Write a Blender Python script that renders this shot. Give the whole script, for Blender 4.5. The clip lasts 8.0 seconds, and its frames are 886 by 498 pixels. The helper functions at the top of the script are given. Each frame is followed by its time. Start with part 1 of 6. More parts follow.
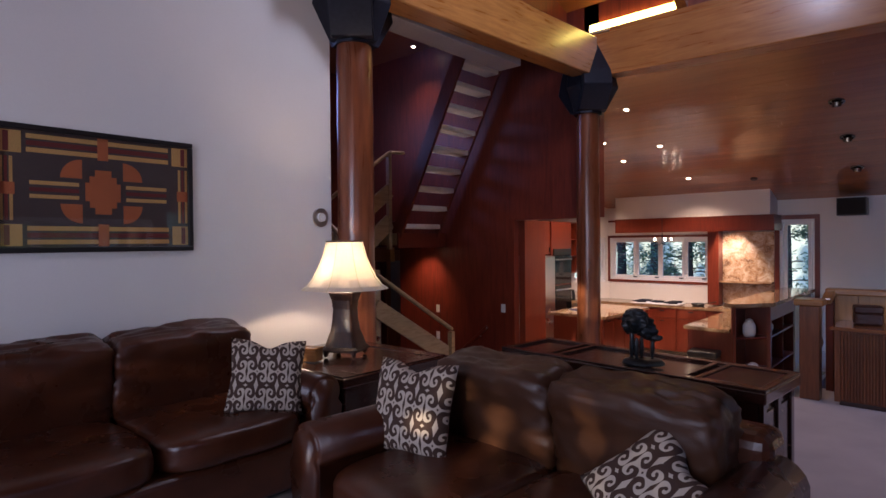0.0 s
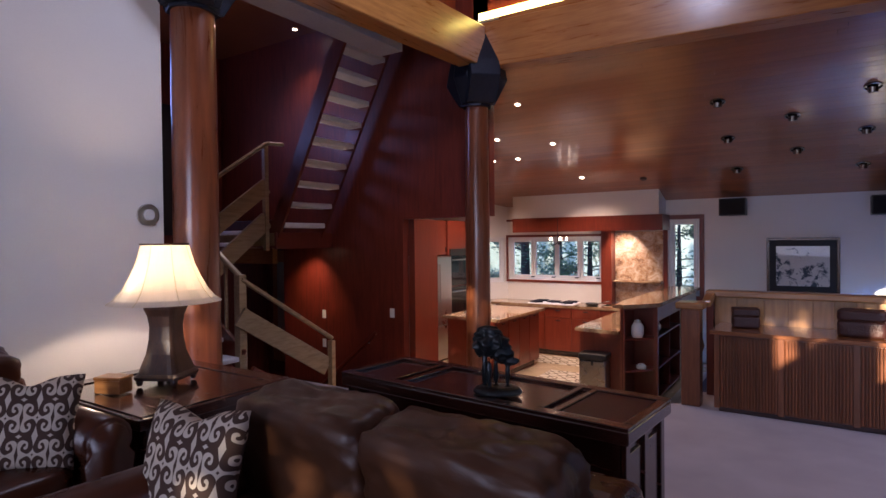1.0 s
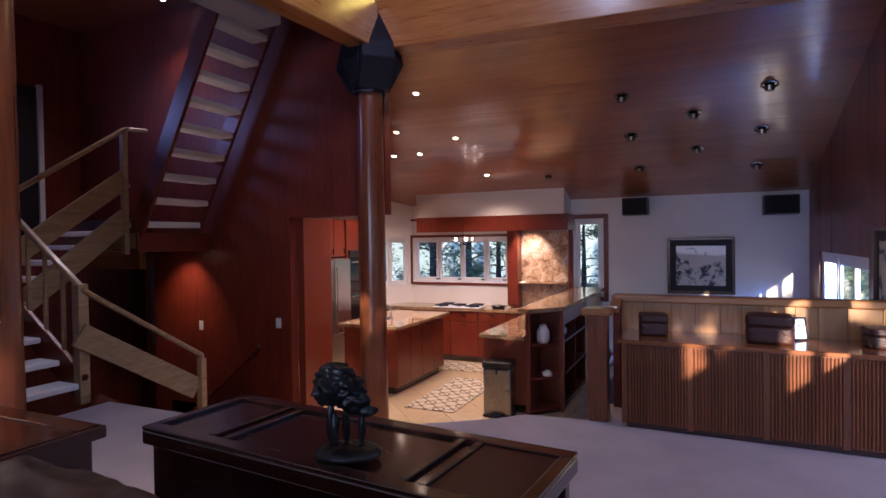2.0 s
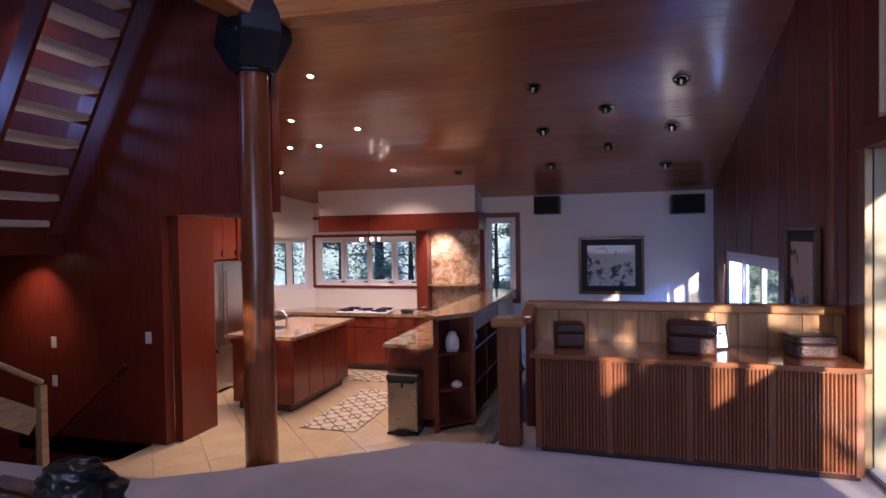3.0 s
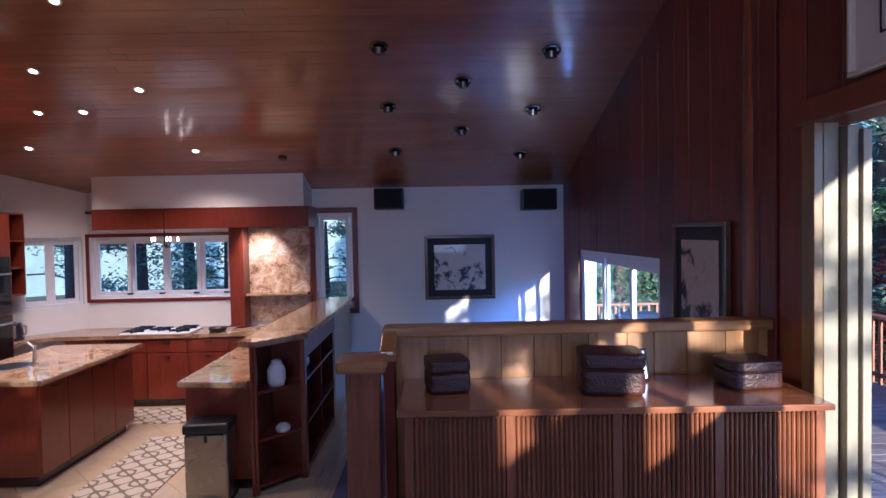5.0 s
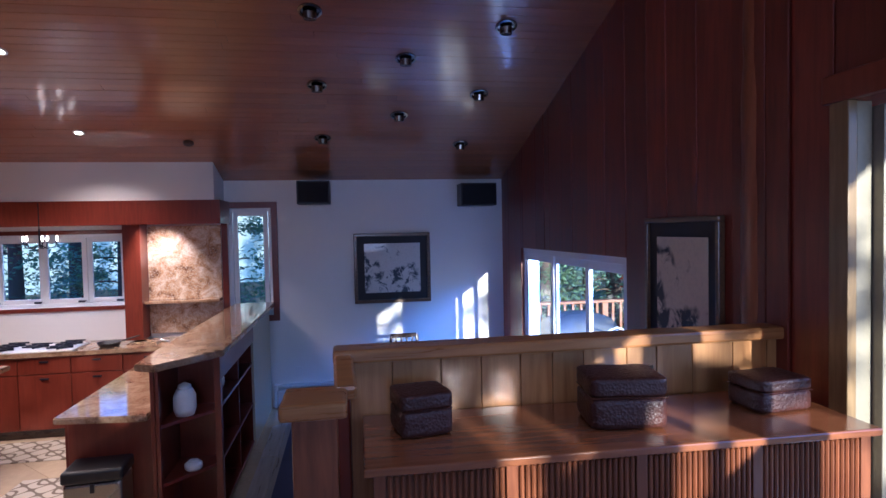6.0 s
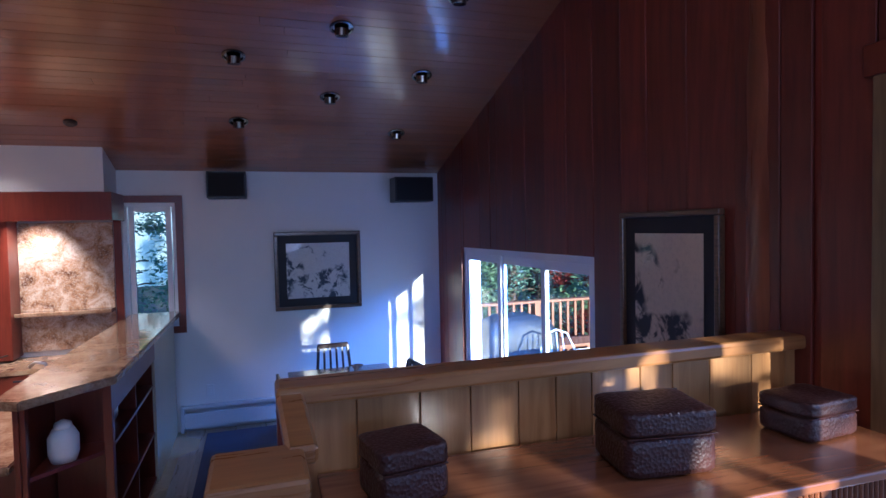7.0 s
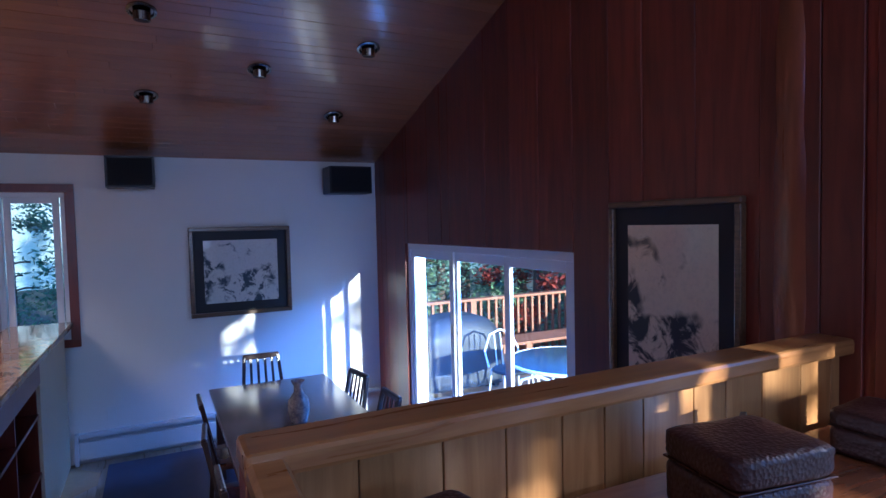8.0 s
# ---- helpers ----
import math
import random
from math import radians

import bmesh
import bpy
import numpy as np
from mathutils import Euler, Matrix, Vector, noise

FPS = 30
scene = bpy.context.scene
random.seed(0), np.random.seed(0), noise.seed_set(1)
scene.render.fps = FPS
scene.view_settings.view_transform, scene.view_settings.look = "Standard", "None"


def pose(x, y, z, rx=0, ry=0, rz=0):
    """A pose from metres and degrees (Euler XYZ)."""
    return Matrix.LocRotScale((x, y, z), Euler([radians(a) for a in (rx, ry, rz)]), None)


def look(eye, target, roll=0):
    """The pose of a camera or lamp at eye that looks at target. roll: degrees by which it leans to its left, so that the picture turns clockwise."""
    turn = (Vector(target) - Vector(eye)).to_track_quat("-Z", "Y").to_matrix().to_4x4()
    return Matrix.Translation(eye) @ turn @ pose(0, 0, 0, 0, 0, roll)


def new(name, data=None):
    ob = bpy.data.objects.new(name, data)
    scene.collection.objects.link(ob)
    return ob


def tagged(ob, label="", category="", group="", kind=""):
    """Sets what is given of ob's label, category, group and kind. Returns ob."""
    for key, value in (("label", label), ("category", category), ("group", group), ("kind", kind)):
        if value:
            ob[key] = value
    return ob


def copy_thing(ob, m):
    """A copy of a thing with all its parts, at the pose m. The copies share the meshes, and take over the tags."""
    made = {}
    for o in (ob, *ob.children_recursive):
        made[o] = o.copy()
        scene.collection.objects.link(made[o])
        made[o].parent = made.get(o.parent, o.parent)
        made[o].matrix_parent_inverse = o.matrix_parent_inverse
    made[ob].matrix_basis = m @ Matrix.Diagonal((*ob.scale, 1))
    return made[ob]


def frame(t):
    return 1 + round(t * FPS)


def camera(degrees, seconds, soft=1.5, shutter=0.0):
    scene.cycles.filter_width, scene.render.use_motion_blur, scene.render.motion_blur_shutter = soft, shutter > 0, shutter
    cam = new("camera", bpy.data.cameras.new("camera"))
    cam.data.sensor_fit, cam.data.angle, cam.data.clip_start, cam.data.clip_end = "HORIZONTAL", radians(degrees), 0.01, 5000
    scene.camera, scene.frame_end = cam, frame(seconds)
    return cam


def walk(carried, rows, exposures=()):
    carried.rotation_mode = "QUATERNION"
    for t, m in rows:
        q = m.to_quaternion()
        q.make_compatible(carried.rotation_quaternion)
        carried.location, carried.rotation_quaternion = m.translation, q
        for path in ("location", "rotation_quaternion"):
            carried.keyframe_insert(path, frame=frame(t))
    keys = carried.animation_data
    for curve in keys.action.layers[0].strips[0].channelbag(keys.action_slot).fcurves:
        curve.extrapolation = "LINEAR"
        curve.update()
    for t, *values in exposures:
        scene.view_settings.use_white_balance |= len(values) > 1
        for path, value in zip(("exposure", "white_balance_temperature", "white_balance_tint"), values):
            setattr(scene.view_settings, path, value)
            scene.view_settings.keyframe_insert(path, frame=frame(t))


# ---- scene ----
cam = camera(75.5, 8.0)
PATH = [
    (0, (0.01, -0.123, 1.33), (-1.326, 1.365, 1.308), -0.5),
    (0.5, (0.013, 0.19, 1.342), (-1.21, 1.773, 1.315), -0.5),
    (1, (-0.03, 0.521, 1.35), (-1.131, 2.191, 1.32), -0.6),
    (1.5, (-0.103, 0.849, 1.35), (-1.074, 2.597, 1.319), -0.7),
    (3, (-0.255, 1.758, 1.372), (-0.817, 3.677, 1.33), -0.9),
    (3.5, (-0.306, 2.071, 1.365), (-0.725, 4.026, 1.318), -0.9),
    (4, (-0.368, 2.373, 1.362), (-0.64, 4.354, 1.313), -0.9),
    (4.5, (-0.46, 2.671, 1.375), (-0.583, 4.667, 1.32), -1.0),
    (6, (-0.78, 3.586, 1.37), (-0.452, 5.558, 1.3), -1.2),
    (6.5, (-0.84, 3.877, 1.368), (-0.365, 5.818, 1.294), -1.2),
    (7, (-0.889, 4.177, 1.349), (-0.269, 6.077, 1.274), -1.2),
    (7.5, (-0.932, 4.459, 1.333), (-0.172, 6.307, 1.254), -1.2),
    (8, (-0.981, 4.743, 1.327), (-0.085, 6.529, 1.236), -1.3),
]
walk(cam, [(t, look(eye, target, roll)) for t, eye, target, roll in PATH], [(0, 1.72, 5950, 31), (1.5, 1.76, 5650, 33), (3, 1.62, 5500, 36), (4.5, 1.66, 4900, 31), (6.5, 1.78, 4550, 25), (8, 1.87, 4400, 20)])

# ---- light ----
SUN_UP, SUN_FROM = 10.5, 14.0      # low evening sun behind the living room, degrees
world = bpy.data.worlds.new("evening_sky")
scene.world = world
world.use_nodes = True
sky = world.node_tree.nodes.new("ShaderNodeTexSky")
sky.sky_type, sky.sun_disc = "NISHITA", False
sky.dust_density, sky.ozone_density = 0.2, 6.0
sky.sun_elevation, sky.sun_rotation = radians(SUN_UP), radians(180 - SUN_FROM)
world.node_tree.links.new(sky.outputs["Color"], world.node_tree.nodes["Background"].inputs["Color"])
world.node_tree.nodes["Background"].inputs["Strength"].default_value = 0.15
sun = new("sun", bpy.data.lights.new("sun", "SUN"))
sun.data.energy, sun.data.angle, sun.data.color = 4.9, radians(0.6), (1.0, 0.88, 0.52)
sun.matrix_basis = look((0, 0, 0), (-math.sin(radians(SUN_FROM)), math.cos(radians(SUN_FROM)), -math.tan(radians(SUN_UP))))


def daylight_fill(at, towards, width, height, power, colour=(0.44, 0.64, 1.0)):
    """An area lamp added to stand in for daylight, mostly that of one opening."""
    lamp = new("sky_light", bpy.data.lights.new("sky_light", "AREA"))
    lamp.data.shape, lamp.data.size, lamp.data.size_y = "RECTANGLE", width, height
    lamp.data.energy, lamp.data.color = power, colour
    lamp.matrix_basis = look(at, towards)


# warm fill added outside the living room opening, like bounce off the deck
daylight_fill((3.6, 4.3, 2.95), (0.2, 4.4, 0.6), 2.0, 0.7, 17, (1.0, 0.80, 0.60))
# two fills added at the unseen windows of the right and rear walls
daylight_fill((1.42, 0.3, 1.1), (-3, 0.9, 1.6), 1.4, 1.4, 11, (0.66, 0.80, 1.0))
daylight_fill((-0.8, -3.28, 1.65), (-1.2, 3, 1.6), 2.7, 2.0, 27, (0.80, 0.87, 1.0))
daylight_fill((1.80, 8.6, 1.80), (-1.2, 8.9, -0.1), 2.3, 1.0, 215, (0.19, 0.43, 1.0))
# fill added below the roof, with no opening, to brighten the ladder stair
daylight_fill((-1.3, 3.4, 4.75), (-5.4, 5.9, 2.2), 1.0, 0.7, 15, (0.80, 0.88, 1.0))
daylight_fill((-4.2, 11.4, 2.3), (-4.2, 9.6, 0.2), 1.9, 0.8, 14)
daylight_fill((-8.34, 3.6, 3.55), (-5.5, 4.6, 4.8), 1.1, 0.9, 3.5, (0.5, 0.5, 1.0))

# ---- helpers of this scene ----
FL = -0.70          # kitchen and dining floor; the living room carpet is at 0


def box(bm, x0, y0, z0, x1, y1, z1):
    vs = [bm.verts.new(p) for p in ((x0, y0, z0), (x1, y0, z0), (x1, y1, z0), (x0, y1, z0), (x0, y0, z1), (x1, y0, z1), (x1, y1, z1), (x0, y1, z1))]
    for f in ((0, 3, 2, 1), (4, 5, 6, 7), (0, 1, 5, 4), (1, 2, 6, 5), (2, 3, 7, 6), (3, 0, 4, 7)):
        bm.faces.new([vs[i] for i in f])
    return vs


def rbox(x0, y0, z0, x1, y1, z1, r=0.006, seg=2):
    bm = bmesh.new()
    box(bm, x0, y0, z0, x1, y1, z1)
    if r:
        bmesh.ops.bevel(bm, geom=bm.edges[:], offset=r, segments=seg, affect="EDGES", profile=0.5)
    return bm


def boxes(*rows, r=0.004):
    bm = bmesh.new()
    for row in rows:
        box(bm, *row)
    if r:
        bmesh.ops.bevel(bm, geom=bm.edges[:], offset=r, segments=1, affect="EDGES")
    return bm


def prism(points, z0, z1, r=0.0):
    """An upright prism over a plan outline, counter-clockwise."""
    bm = bmesh.new()
    lo = [bm.verts.new((x, y, z0)) for x, y in points]
    hi = [bm.verts.new((x, y, z1)) for x, y in points]
    bm.faces.new(lo[::-1])
    bm.faces.new(hi)
    n = len(points)
    for i in range(n):
        bm.faces.new((lo[i], lo[(i + 1) % n], hi[(i + 1) % n], hi[i]))
    if r:
        bmesh.ops.bevel(bm, geom=bm.edges[:], offset=r, segments=2, affect="EDGES")
    return bm


def slab(points, axis, a, b, r=0.0):
    """A plate over an outline in the plane across the axis; points as (u, v): (y, z) for x, (x, z) for y."""
    bm = bmesh.new()

    def at(u, v, w):
        return (w, u, v) if axis == "x" else (u, w, v)
    lo = [bm.verts.new(at(u, v, a)) for u, v in points]
    hi = [bm.verts.new(at(u, v, b)) for u, v in points]
    bm.faces.new(lo[::-1])
    bm.faces.new(hi)
    n = len(points)
    for i in range(n):
        bm.faces.new((lo[i], lo[(i + 1) % n], hi[(i + 1) % n], hi[i]))
    bmesh.ops.recalc_face_normals(bm, faces=bm.faces[:])
    if r:
        bmesh.ops.bevel(bm, geom=bm.edges[:], offset=r, segments=1, affect="EDGES")
    return bm


def bar_between(a, b, w, h, r=0.003, up=(0, 0, 1)):
    """A straight bar of w x h from a to b."""
    a, b = Vector(a), Vector(b)
    d = b - a
    bm = bmesh.new()
    box(bm, -w / 2, 0, -h / 2, w / 2, d.length, h / 2)
    if r:
        bmesh.ops.bevel(bm, geom=bm.edges[:], offset=r, segments=1, affect="EDGES")
    y = d.normalized()
    x = y.cross(Vector(up)).normalized()
    z = x.cross(y)
    m = Matrix((x, y, z)).transposed().to_4x4()
    bmesh.ops.transform(bm, matrix=Matrix.Translation(a) @ m, verts=bm.verts)
    return bm


def turned(profile, n=24, x=0, y=0, cap=True):
    """A turned shape from rows (radius, z)."""
    bm = bmesh.new()
    rings = []
    for r, z in profile:
        rings.append([bm.verts.new((x + r * math.cos(2 * math.pi * i / n), y + r * math.sin(2 * math.pi * i / n), z)) for i in range(n)])
    for a, b in zip(rings, rings[1:]):
        for i in range(n):
            bm.faces.new((a[i], a[(i + 1) % n], b[(i + 1) % n], b[i]))
    if cap:
        bm.faces.new(rings[0][::-1])
        bm.faces.new(rings[-1])
    return bm


def tube(points, r, n=10):
    """A round bar along a line of points."""
    bm = bmesh.new()
    pts = [Vector(p) for p in points]
    rings = []
    for i, p in enumerate(pts):
        d = (pts[min(i + 1, len(pts) - 1)] - pts[max(i - 1, 0)]).normalized()
        s = d.cross(Vector((0.31, 0.17, 0.93))).normalized()
        u = s.cross(d)
        rings.append([bm.verts.new(p + r * (math.cos(2 * math.pi * k / n) * s + math.sin(2 * math.pi * k / n) * u)) for k in range(n)])
    for a, b in zip(rings, rings[1:]):
        for k in range(n):
            bm.faces.new((a[k], a[(k + 1) % n], b[(k + 1) % n], b[k]))
    bm.faces.new(rings[0][::-1])
    bm.faces.new(rings[-1])
    bmesh.ops.recalc_face_normals(bm, faces=bm.faces[:])
    return bm


def mesh_of(name, bm, material, smooth=False):
    bmesh.ops.recalc_face_normals(bm, faces=bm.faces[:])
    me = bpy.data.meshes.new(name)
    bm.to_mesh(me)
    bm.free()
    me.materials.append(material)
    if smooth:
        me.polygons.foreach_set("use_smooth", [True] * len(me.polygons))
    return me


def part(name, bm, material, parent, label="", smooth=False):
    ob = new(name, mesh_of(name, bm, material, smooth))
    ob.parent = parent
    if label:
        ob["label"] = label
    return ob


def solid(name, bm, material, label, category, kind="", smooth=False, group=""):
    return tagged(new(name, mesh_of(name, bm, material, smooth)), label, category, group, kind)


def thing(name, at, label, category, group="", turn=0, kind=""):
    ob = new(name)
    ob.empty_display_size = 0.1
    ob.matrix_basis = pose(*at, 0, 0, turn)
    return tagged(ob, label, category, group, kind)


# ---- materials ----
class Nodes:
    def __init__(self, name):
        self.mat = bpy.data.materials.new(name)
        self.mat.use_nodes = True
        self.tree = self.mat.node_tree
        self.bsdf = self.tree.nodes["Principled BSDF"]

    def add(self, kind, **values):
        node = self.tree.nodes.new(kind)
        for key, value in values.items():
            node.inputs[key].default_value = value
        return node

    def link(self, a, b):
        self.tree.links.new(a, b)

    def coords(self, scale=(1, 1, 1), rot=(0, 0, 0)):
        tc = self.add("ShaderNodeTexCoord")
        mp = self.add("ShaderNodeMapping")
        mp.inputs["Scale"].default_value = scale
        mp.inputs["Rotation"].default_value = rot
        self.link(tc.outputs["Object"], mp.inputs["Vector"])
        return mp.outputs["Vector"]

    def noise(self, vec, scale, detail=4, rough=0.55, distortion=0.0):
        n = self.add("ShaderNodeTexNoise", Scale=scale, Detail=detail, Roughness=rough, Distortion=distortion)
        self.link(vec, n.inputs["Vector"])
        return n.outputs["Fac"]

    def ramp(self, fac, *stops):
        r = self.add("ShaderNodeValToRGB")
        el = r.color_ramp.elements
        while len(el) < len(stops):
            el.new(0.5)
        for e, (p, c) in zip(el, stops):
            e.position, e.color = p, (*c, 1) if len(c) == 3 else c
        self.link(fac, r.inputs["Fac"])
        return r.outputs["Color"]

    def mix(self, fac, a, b, blend="MIX"):
        m = self.add("ShaderNodeMix")
        m.data_type, m.blend_type = "RGBA", blend
        for value, sock in ((fac, m.inputs[0]), (a, m.inputs[6]), (b, m.inputs[7])):
            if isinstance(value, (int, float)):
                sock.default_value = value
            elif isinstance(value, tuple):
                sock.default_value = (*value, 1)
            else:
                self.link(value, sock)
        return m.outputs[2]

    def maths(self, op, a, b=0.0):
        m = self.add("ShaderNodeMath")
        m.operation = op
        for value, sock in ((a, m.inputs[0]), (b, m.inputs[1])):
            if isinstance(value, (int, float)):
                sock.default_value = value
            else:
                self.link(value, sock)
        return m.outputs[0]

    def bump(self, height, strength=0.2, distance=0.01):
        b = self.add("ShaderNodeBump", Strength=strength, Distance=distance)
        self.link(height, b.inputs["Height"])
        self.link(b.outputs["Normal"], self.bsdf.inputs["Normal"])

    def base(self, colour):
        if isinstance(colour, tuple):
            self.bsdf.inputs["Base Color"].default_value = (*colour, 1)
        else:
            self.link(colour, self.bsdf.inputs["Base Color"])

    def rough(self, value):
        if isinstance(value, (int, float)):
            self.bsdf.inputs["Roughness"].default_value = value
        else:
            self.link(value, self.bsdf.inputs["Roughness"])

    def piece_tint(self, colour, low=0.75, high=1.2):
        info = self.add("ShaderNodeObjectInfo")
        mr = self.add("ShaderNodeMapRange")
        self.link(info.outputs["Random"], mr.inputs["Value"])
        mr.inputs["To Min"].default_value, mr.inputs["To Max"].default_value = low, high
        return self.mix(1.0, colour, mr.outputs["Result"], "MULTIPLY")

    def island_tint(self, colour, low=0.75, high=1.2):
        geo = self.add("ShaderNodeNewGeometry")
        mr = self.add("ShaderNodeMapRange")
        self.link(geo.outputs["Random Per Island"], mr.inputs["Value"])
        mr.inputs["To Min"].default_value, mr.inputs["To Max"].default_value = low, high
        return self.mix(1.0, colour, mr.outputs["Result"], "MULTIPLY")


def wood(name, dark, light, along="z", rough=0.35, scale=1.0, tint="", coat=0.0, knots=0.3, gloss=0.17):
    n = Nodes(name)
    s = {"x": (1.2, 14, 14), "y": (14, 1.2, 14), "z": (14, 14, 1.2)}[along]
    vec = n.coords(tuple(c * scale for c in s))
    grain = n.noise(vec, 3.0, 6, 0.6, 0.6)
    broad = n.noise(n.coords((1, 1, 1)), 1.7, 3)
    col = n.ramp(grain, (0.32, dark), (0.5, tuple((a + b) / 2 for a, b in zip(dark, light))), (0.7, light))
    col = n.mix(n.ramp(broad, (0.35, (0, 0, 0)), (0.75, (knots,) * 3)), col, tuple(c * 0.55 for c in dark))
    if tint == "piece":
        col = n.piece_tint(col)
    if tint == "island":
        col = n.island_tint(col, 0.7, 1.25)
    if tint == "even":
        col = n.island_tint(col, 0.88, 1.1)
    n.base(col)
    n.rough(n.maths("ADD", n.maths("MULTIPLY", grain, 0.2), rough - 0.1))
    n.bsdf.inputs["Coat Weight"].default_value = coat
    n.bsdf.inputs["Coat Roughness"].default_value = gloss
    n.bump(grain, 0.12, 0.003)
    return n.mat


def plain(name, colour, rough=0.5, metal=0.0, grain=40, vary=0.15, bump=0.08, coat=0.0):
    n = Nodes(name)
    vec = n.coords()
    fine, broad = n.noise(vec, grain, 5), n.noise(vec, 2.3, 3)
    lo, hi = tuple(c * (1 - vary) for c in colour), tuple(min(1, c * (1 + vary)) for c in colour)
    n.base(n.mix(0.5, n.ramp(fine, (0.3, lo), (0.7, hi)), n.ramp(broad, (0.3, lo), (0.7, hi))))
    n.rough(n.maths("ADD", n.maths("MULTIPLY", broad, 0.15), rough - 0.075))
    n.bsdf.inputs["Metallic"].default_value = metal
    n.bsdf.inputs["Coat Weight"].default_value = coat
    n.bump(fine, bump, 0.002)
    return n.mat


def glowing(name, colour, strength):
    n = Nodes(name)
    n.base(colour)
    n.bsdf.inputs["Emission Color"].default_value = (*colour, 1)
    n.bsdf.inputs["Emission Strength"].default_value = strength
    return n.mat


def glass(name, tint=(0.95, 0.98, 0.97)):
    n = Nodes(name)
    tr = n.add("ShaderNodeBsdfTransparent")
    tr.inputs["Color"].default_value = (*tint, 1)
    gl = n.add("ShaderNodeBsdfGlossy")
    gl.inputs["Roughness"].default_value = 0.02
    lw = n.add("ShaderNodeLayerWeight", Blend=0.5)
    gloss = n.maths("ADD", n.maths("MULTIPLY", n.maths("POWER", lw.outputs["Facing"], 4.0), 0.5), 0.035)
    mx = n.add("ShaderNodeMixShader")
    n.link(gloss, mx.inputs["Fac"])
    n.link(tr.outputs["BSDF"], mx.inputs[1])
    n.link(gl.outputs["BSDF"], mx.inputs[2])
    n.link(mx.outputs["Shader"], n.tree.nodes["Material Output"].inputs["Surface"])
    return n.mat


RED_WALL = wood("red_stained_boards", (0.13, 0.020, 0.009), (0.24, 0.040, 0.018), "z", 0.42, 0.6, "island", 0.1, 0.25)
RED_WOOD = wood("cherry_wood", (0.135, 0.021, 0.0085), (0.185, 0.032, 0.0125), "z", 0.33, 0.8, "", 0.25, 0.2)
HONEY_Y = wood("honey_pine_along_y", (0.34, 0.125, 0.026), (0.54, 0.24, 0.062), "y", 0.3, 0.6, "", 0.35, 0.35)
HONEY_X = wood("honey_pine_along_x", (0.32, 0.105, 0.024), (0.50, 0.205, 0.052), "x", 0.3, 0.6, "", 0.35, 0.35)
CEDAR = wood("varnished_ceiling_boards", (0.245, 0.080, 0.024), (0.295, 0.102, 0.032), "x", 0.34, 0.7, "even", 1.0, 0.15, 0.13)
LOG = wood("varnished_log", (0.14, 0.04, 0.015), (0.29, 0.085, 0.03), "z", 0.3, 0.35, "", 0.4, 0.35)
OAK = wood("golden_oak_boards", (0.27, 0.112, 0.030), (0.45, 0.22, 0.068), "z", 0.35, 0.6, "piece", 0.25, 0.3)
OAK_X = wood("oak_rail", (0.25, 0.098, 0.026), (0.40, 0.180, 0.054), "x", 0.3, 0.8, "", 0.35, 0.25)
OAK_Y = wood("oak_stair_wood", (0.30, 0.19, 0.09), (0.48, 0.33, 0.17), "y", 0.4, 0.8, "", 0.15, 0.25)
REED = wood("reeded_cabinet_wood", (0.135, 0.040, 0.014), (0.245, 0.080, 0.027), "z", 0.33, 0.9, "piece", 0.3, 0.25)
CAB_TOP = wood("cabinet_top_wood", (0.17, 0.056, 0.02), (0.28, 0.10, 0.036), "x", 0.2, 0.8, "", 0.6, 0.2)
DARK_WOOD = wood("dark_mahogany", (0.024, 0.007, 0.005), (0.056, 0.016, 0.009), "x", 0.24, 0.8, "", 0.8, 0.2, 0.10)
WALL = plain("white_plaster", (0.74, 0.72, 0.68), 0.7, 0, 120, 0.03, 0.04)
CARPET = plain("pale_mauve_carpet", (0.40, 0.36, 0.37), 0.95, 0, 350, 0.2, 0.5)
WHITE_TREAD = plain("carpeted_tread", (0.78, 0.76, 0.74), 0.9, 0, 200, 0.15, 0.3)
IRON = plain("dark_blue_steel", (0.022, 0.026, 0.04), 0.42, 0.6, 30, 0.3, 0.1)
STEEL = plain("brushed_steel", (0.55, 0.54, 0.53), 0.3, 1.0, 80, 0.08, 0.03)
BLACK = plain("black_plastic", (0.012, 0.012, 0.013), 0.4, 0, 60, 0.2, 0.05)
WINDOW_WHITE = plain("white_window_frame", (0.72, 0.73, 0.74), 0.4, 0, 60, 0.04, 0.03)
GLASS = glass("window_glass")


def leather(name, dark, light, rough):
    n = Nodes(name)
    vec = n.coords()
    broad, fold = n.noise(vec, 3.0, 4), n.noise(n.coords((1, 1, 1.6)), 6.0, 4, 0.55, 0.5)
    vor = n.add("ShaderNodeTexVoronoi", Scale=260.0)
    n.link(vec, vor.inputs["Vector"])
    n.base(n.mix(fold, n.ramp(broad, (0.3, dark), (0.75, light)), tuple(c * 0.6 for c in dark)))
    n.rough(n.maths("ADD", n.maths("MULTIPLY", broad, 0.3), rough - 0.15))
    n.bump(n.maths("ADD", n.maths("MULTIPLY", fold, 1.0), n.maths("MULTIPLY", vor.outputs["Distance"], 0.06)), 0.20, 0.018)
    return n.mat


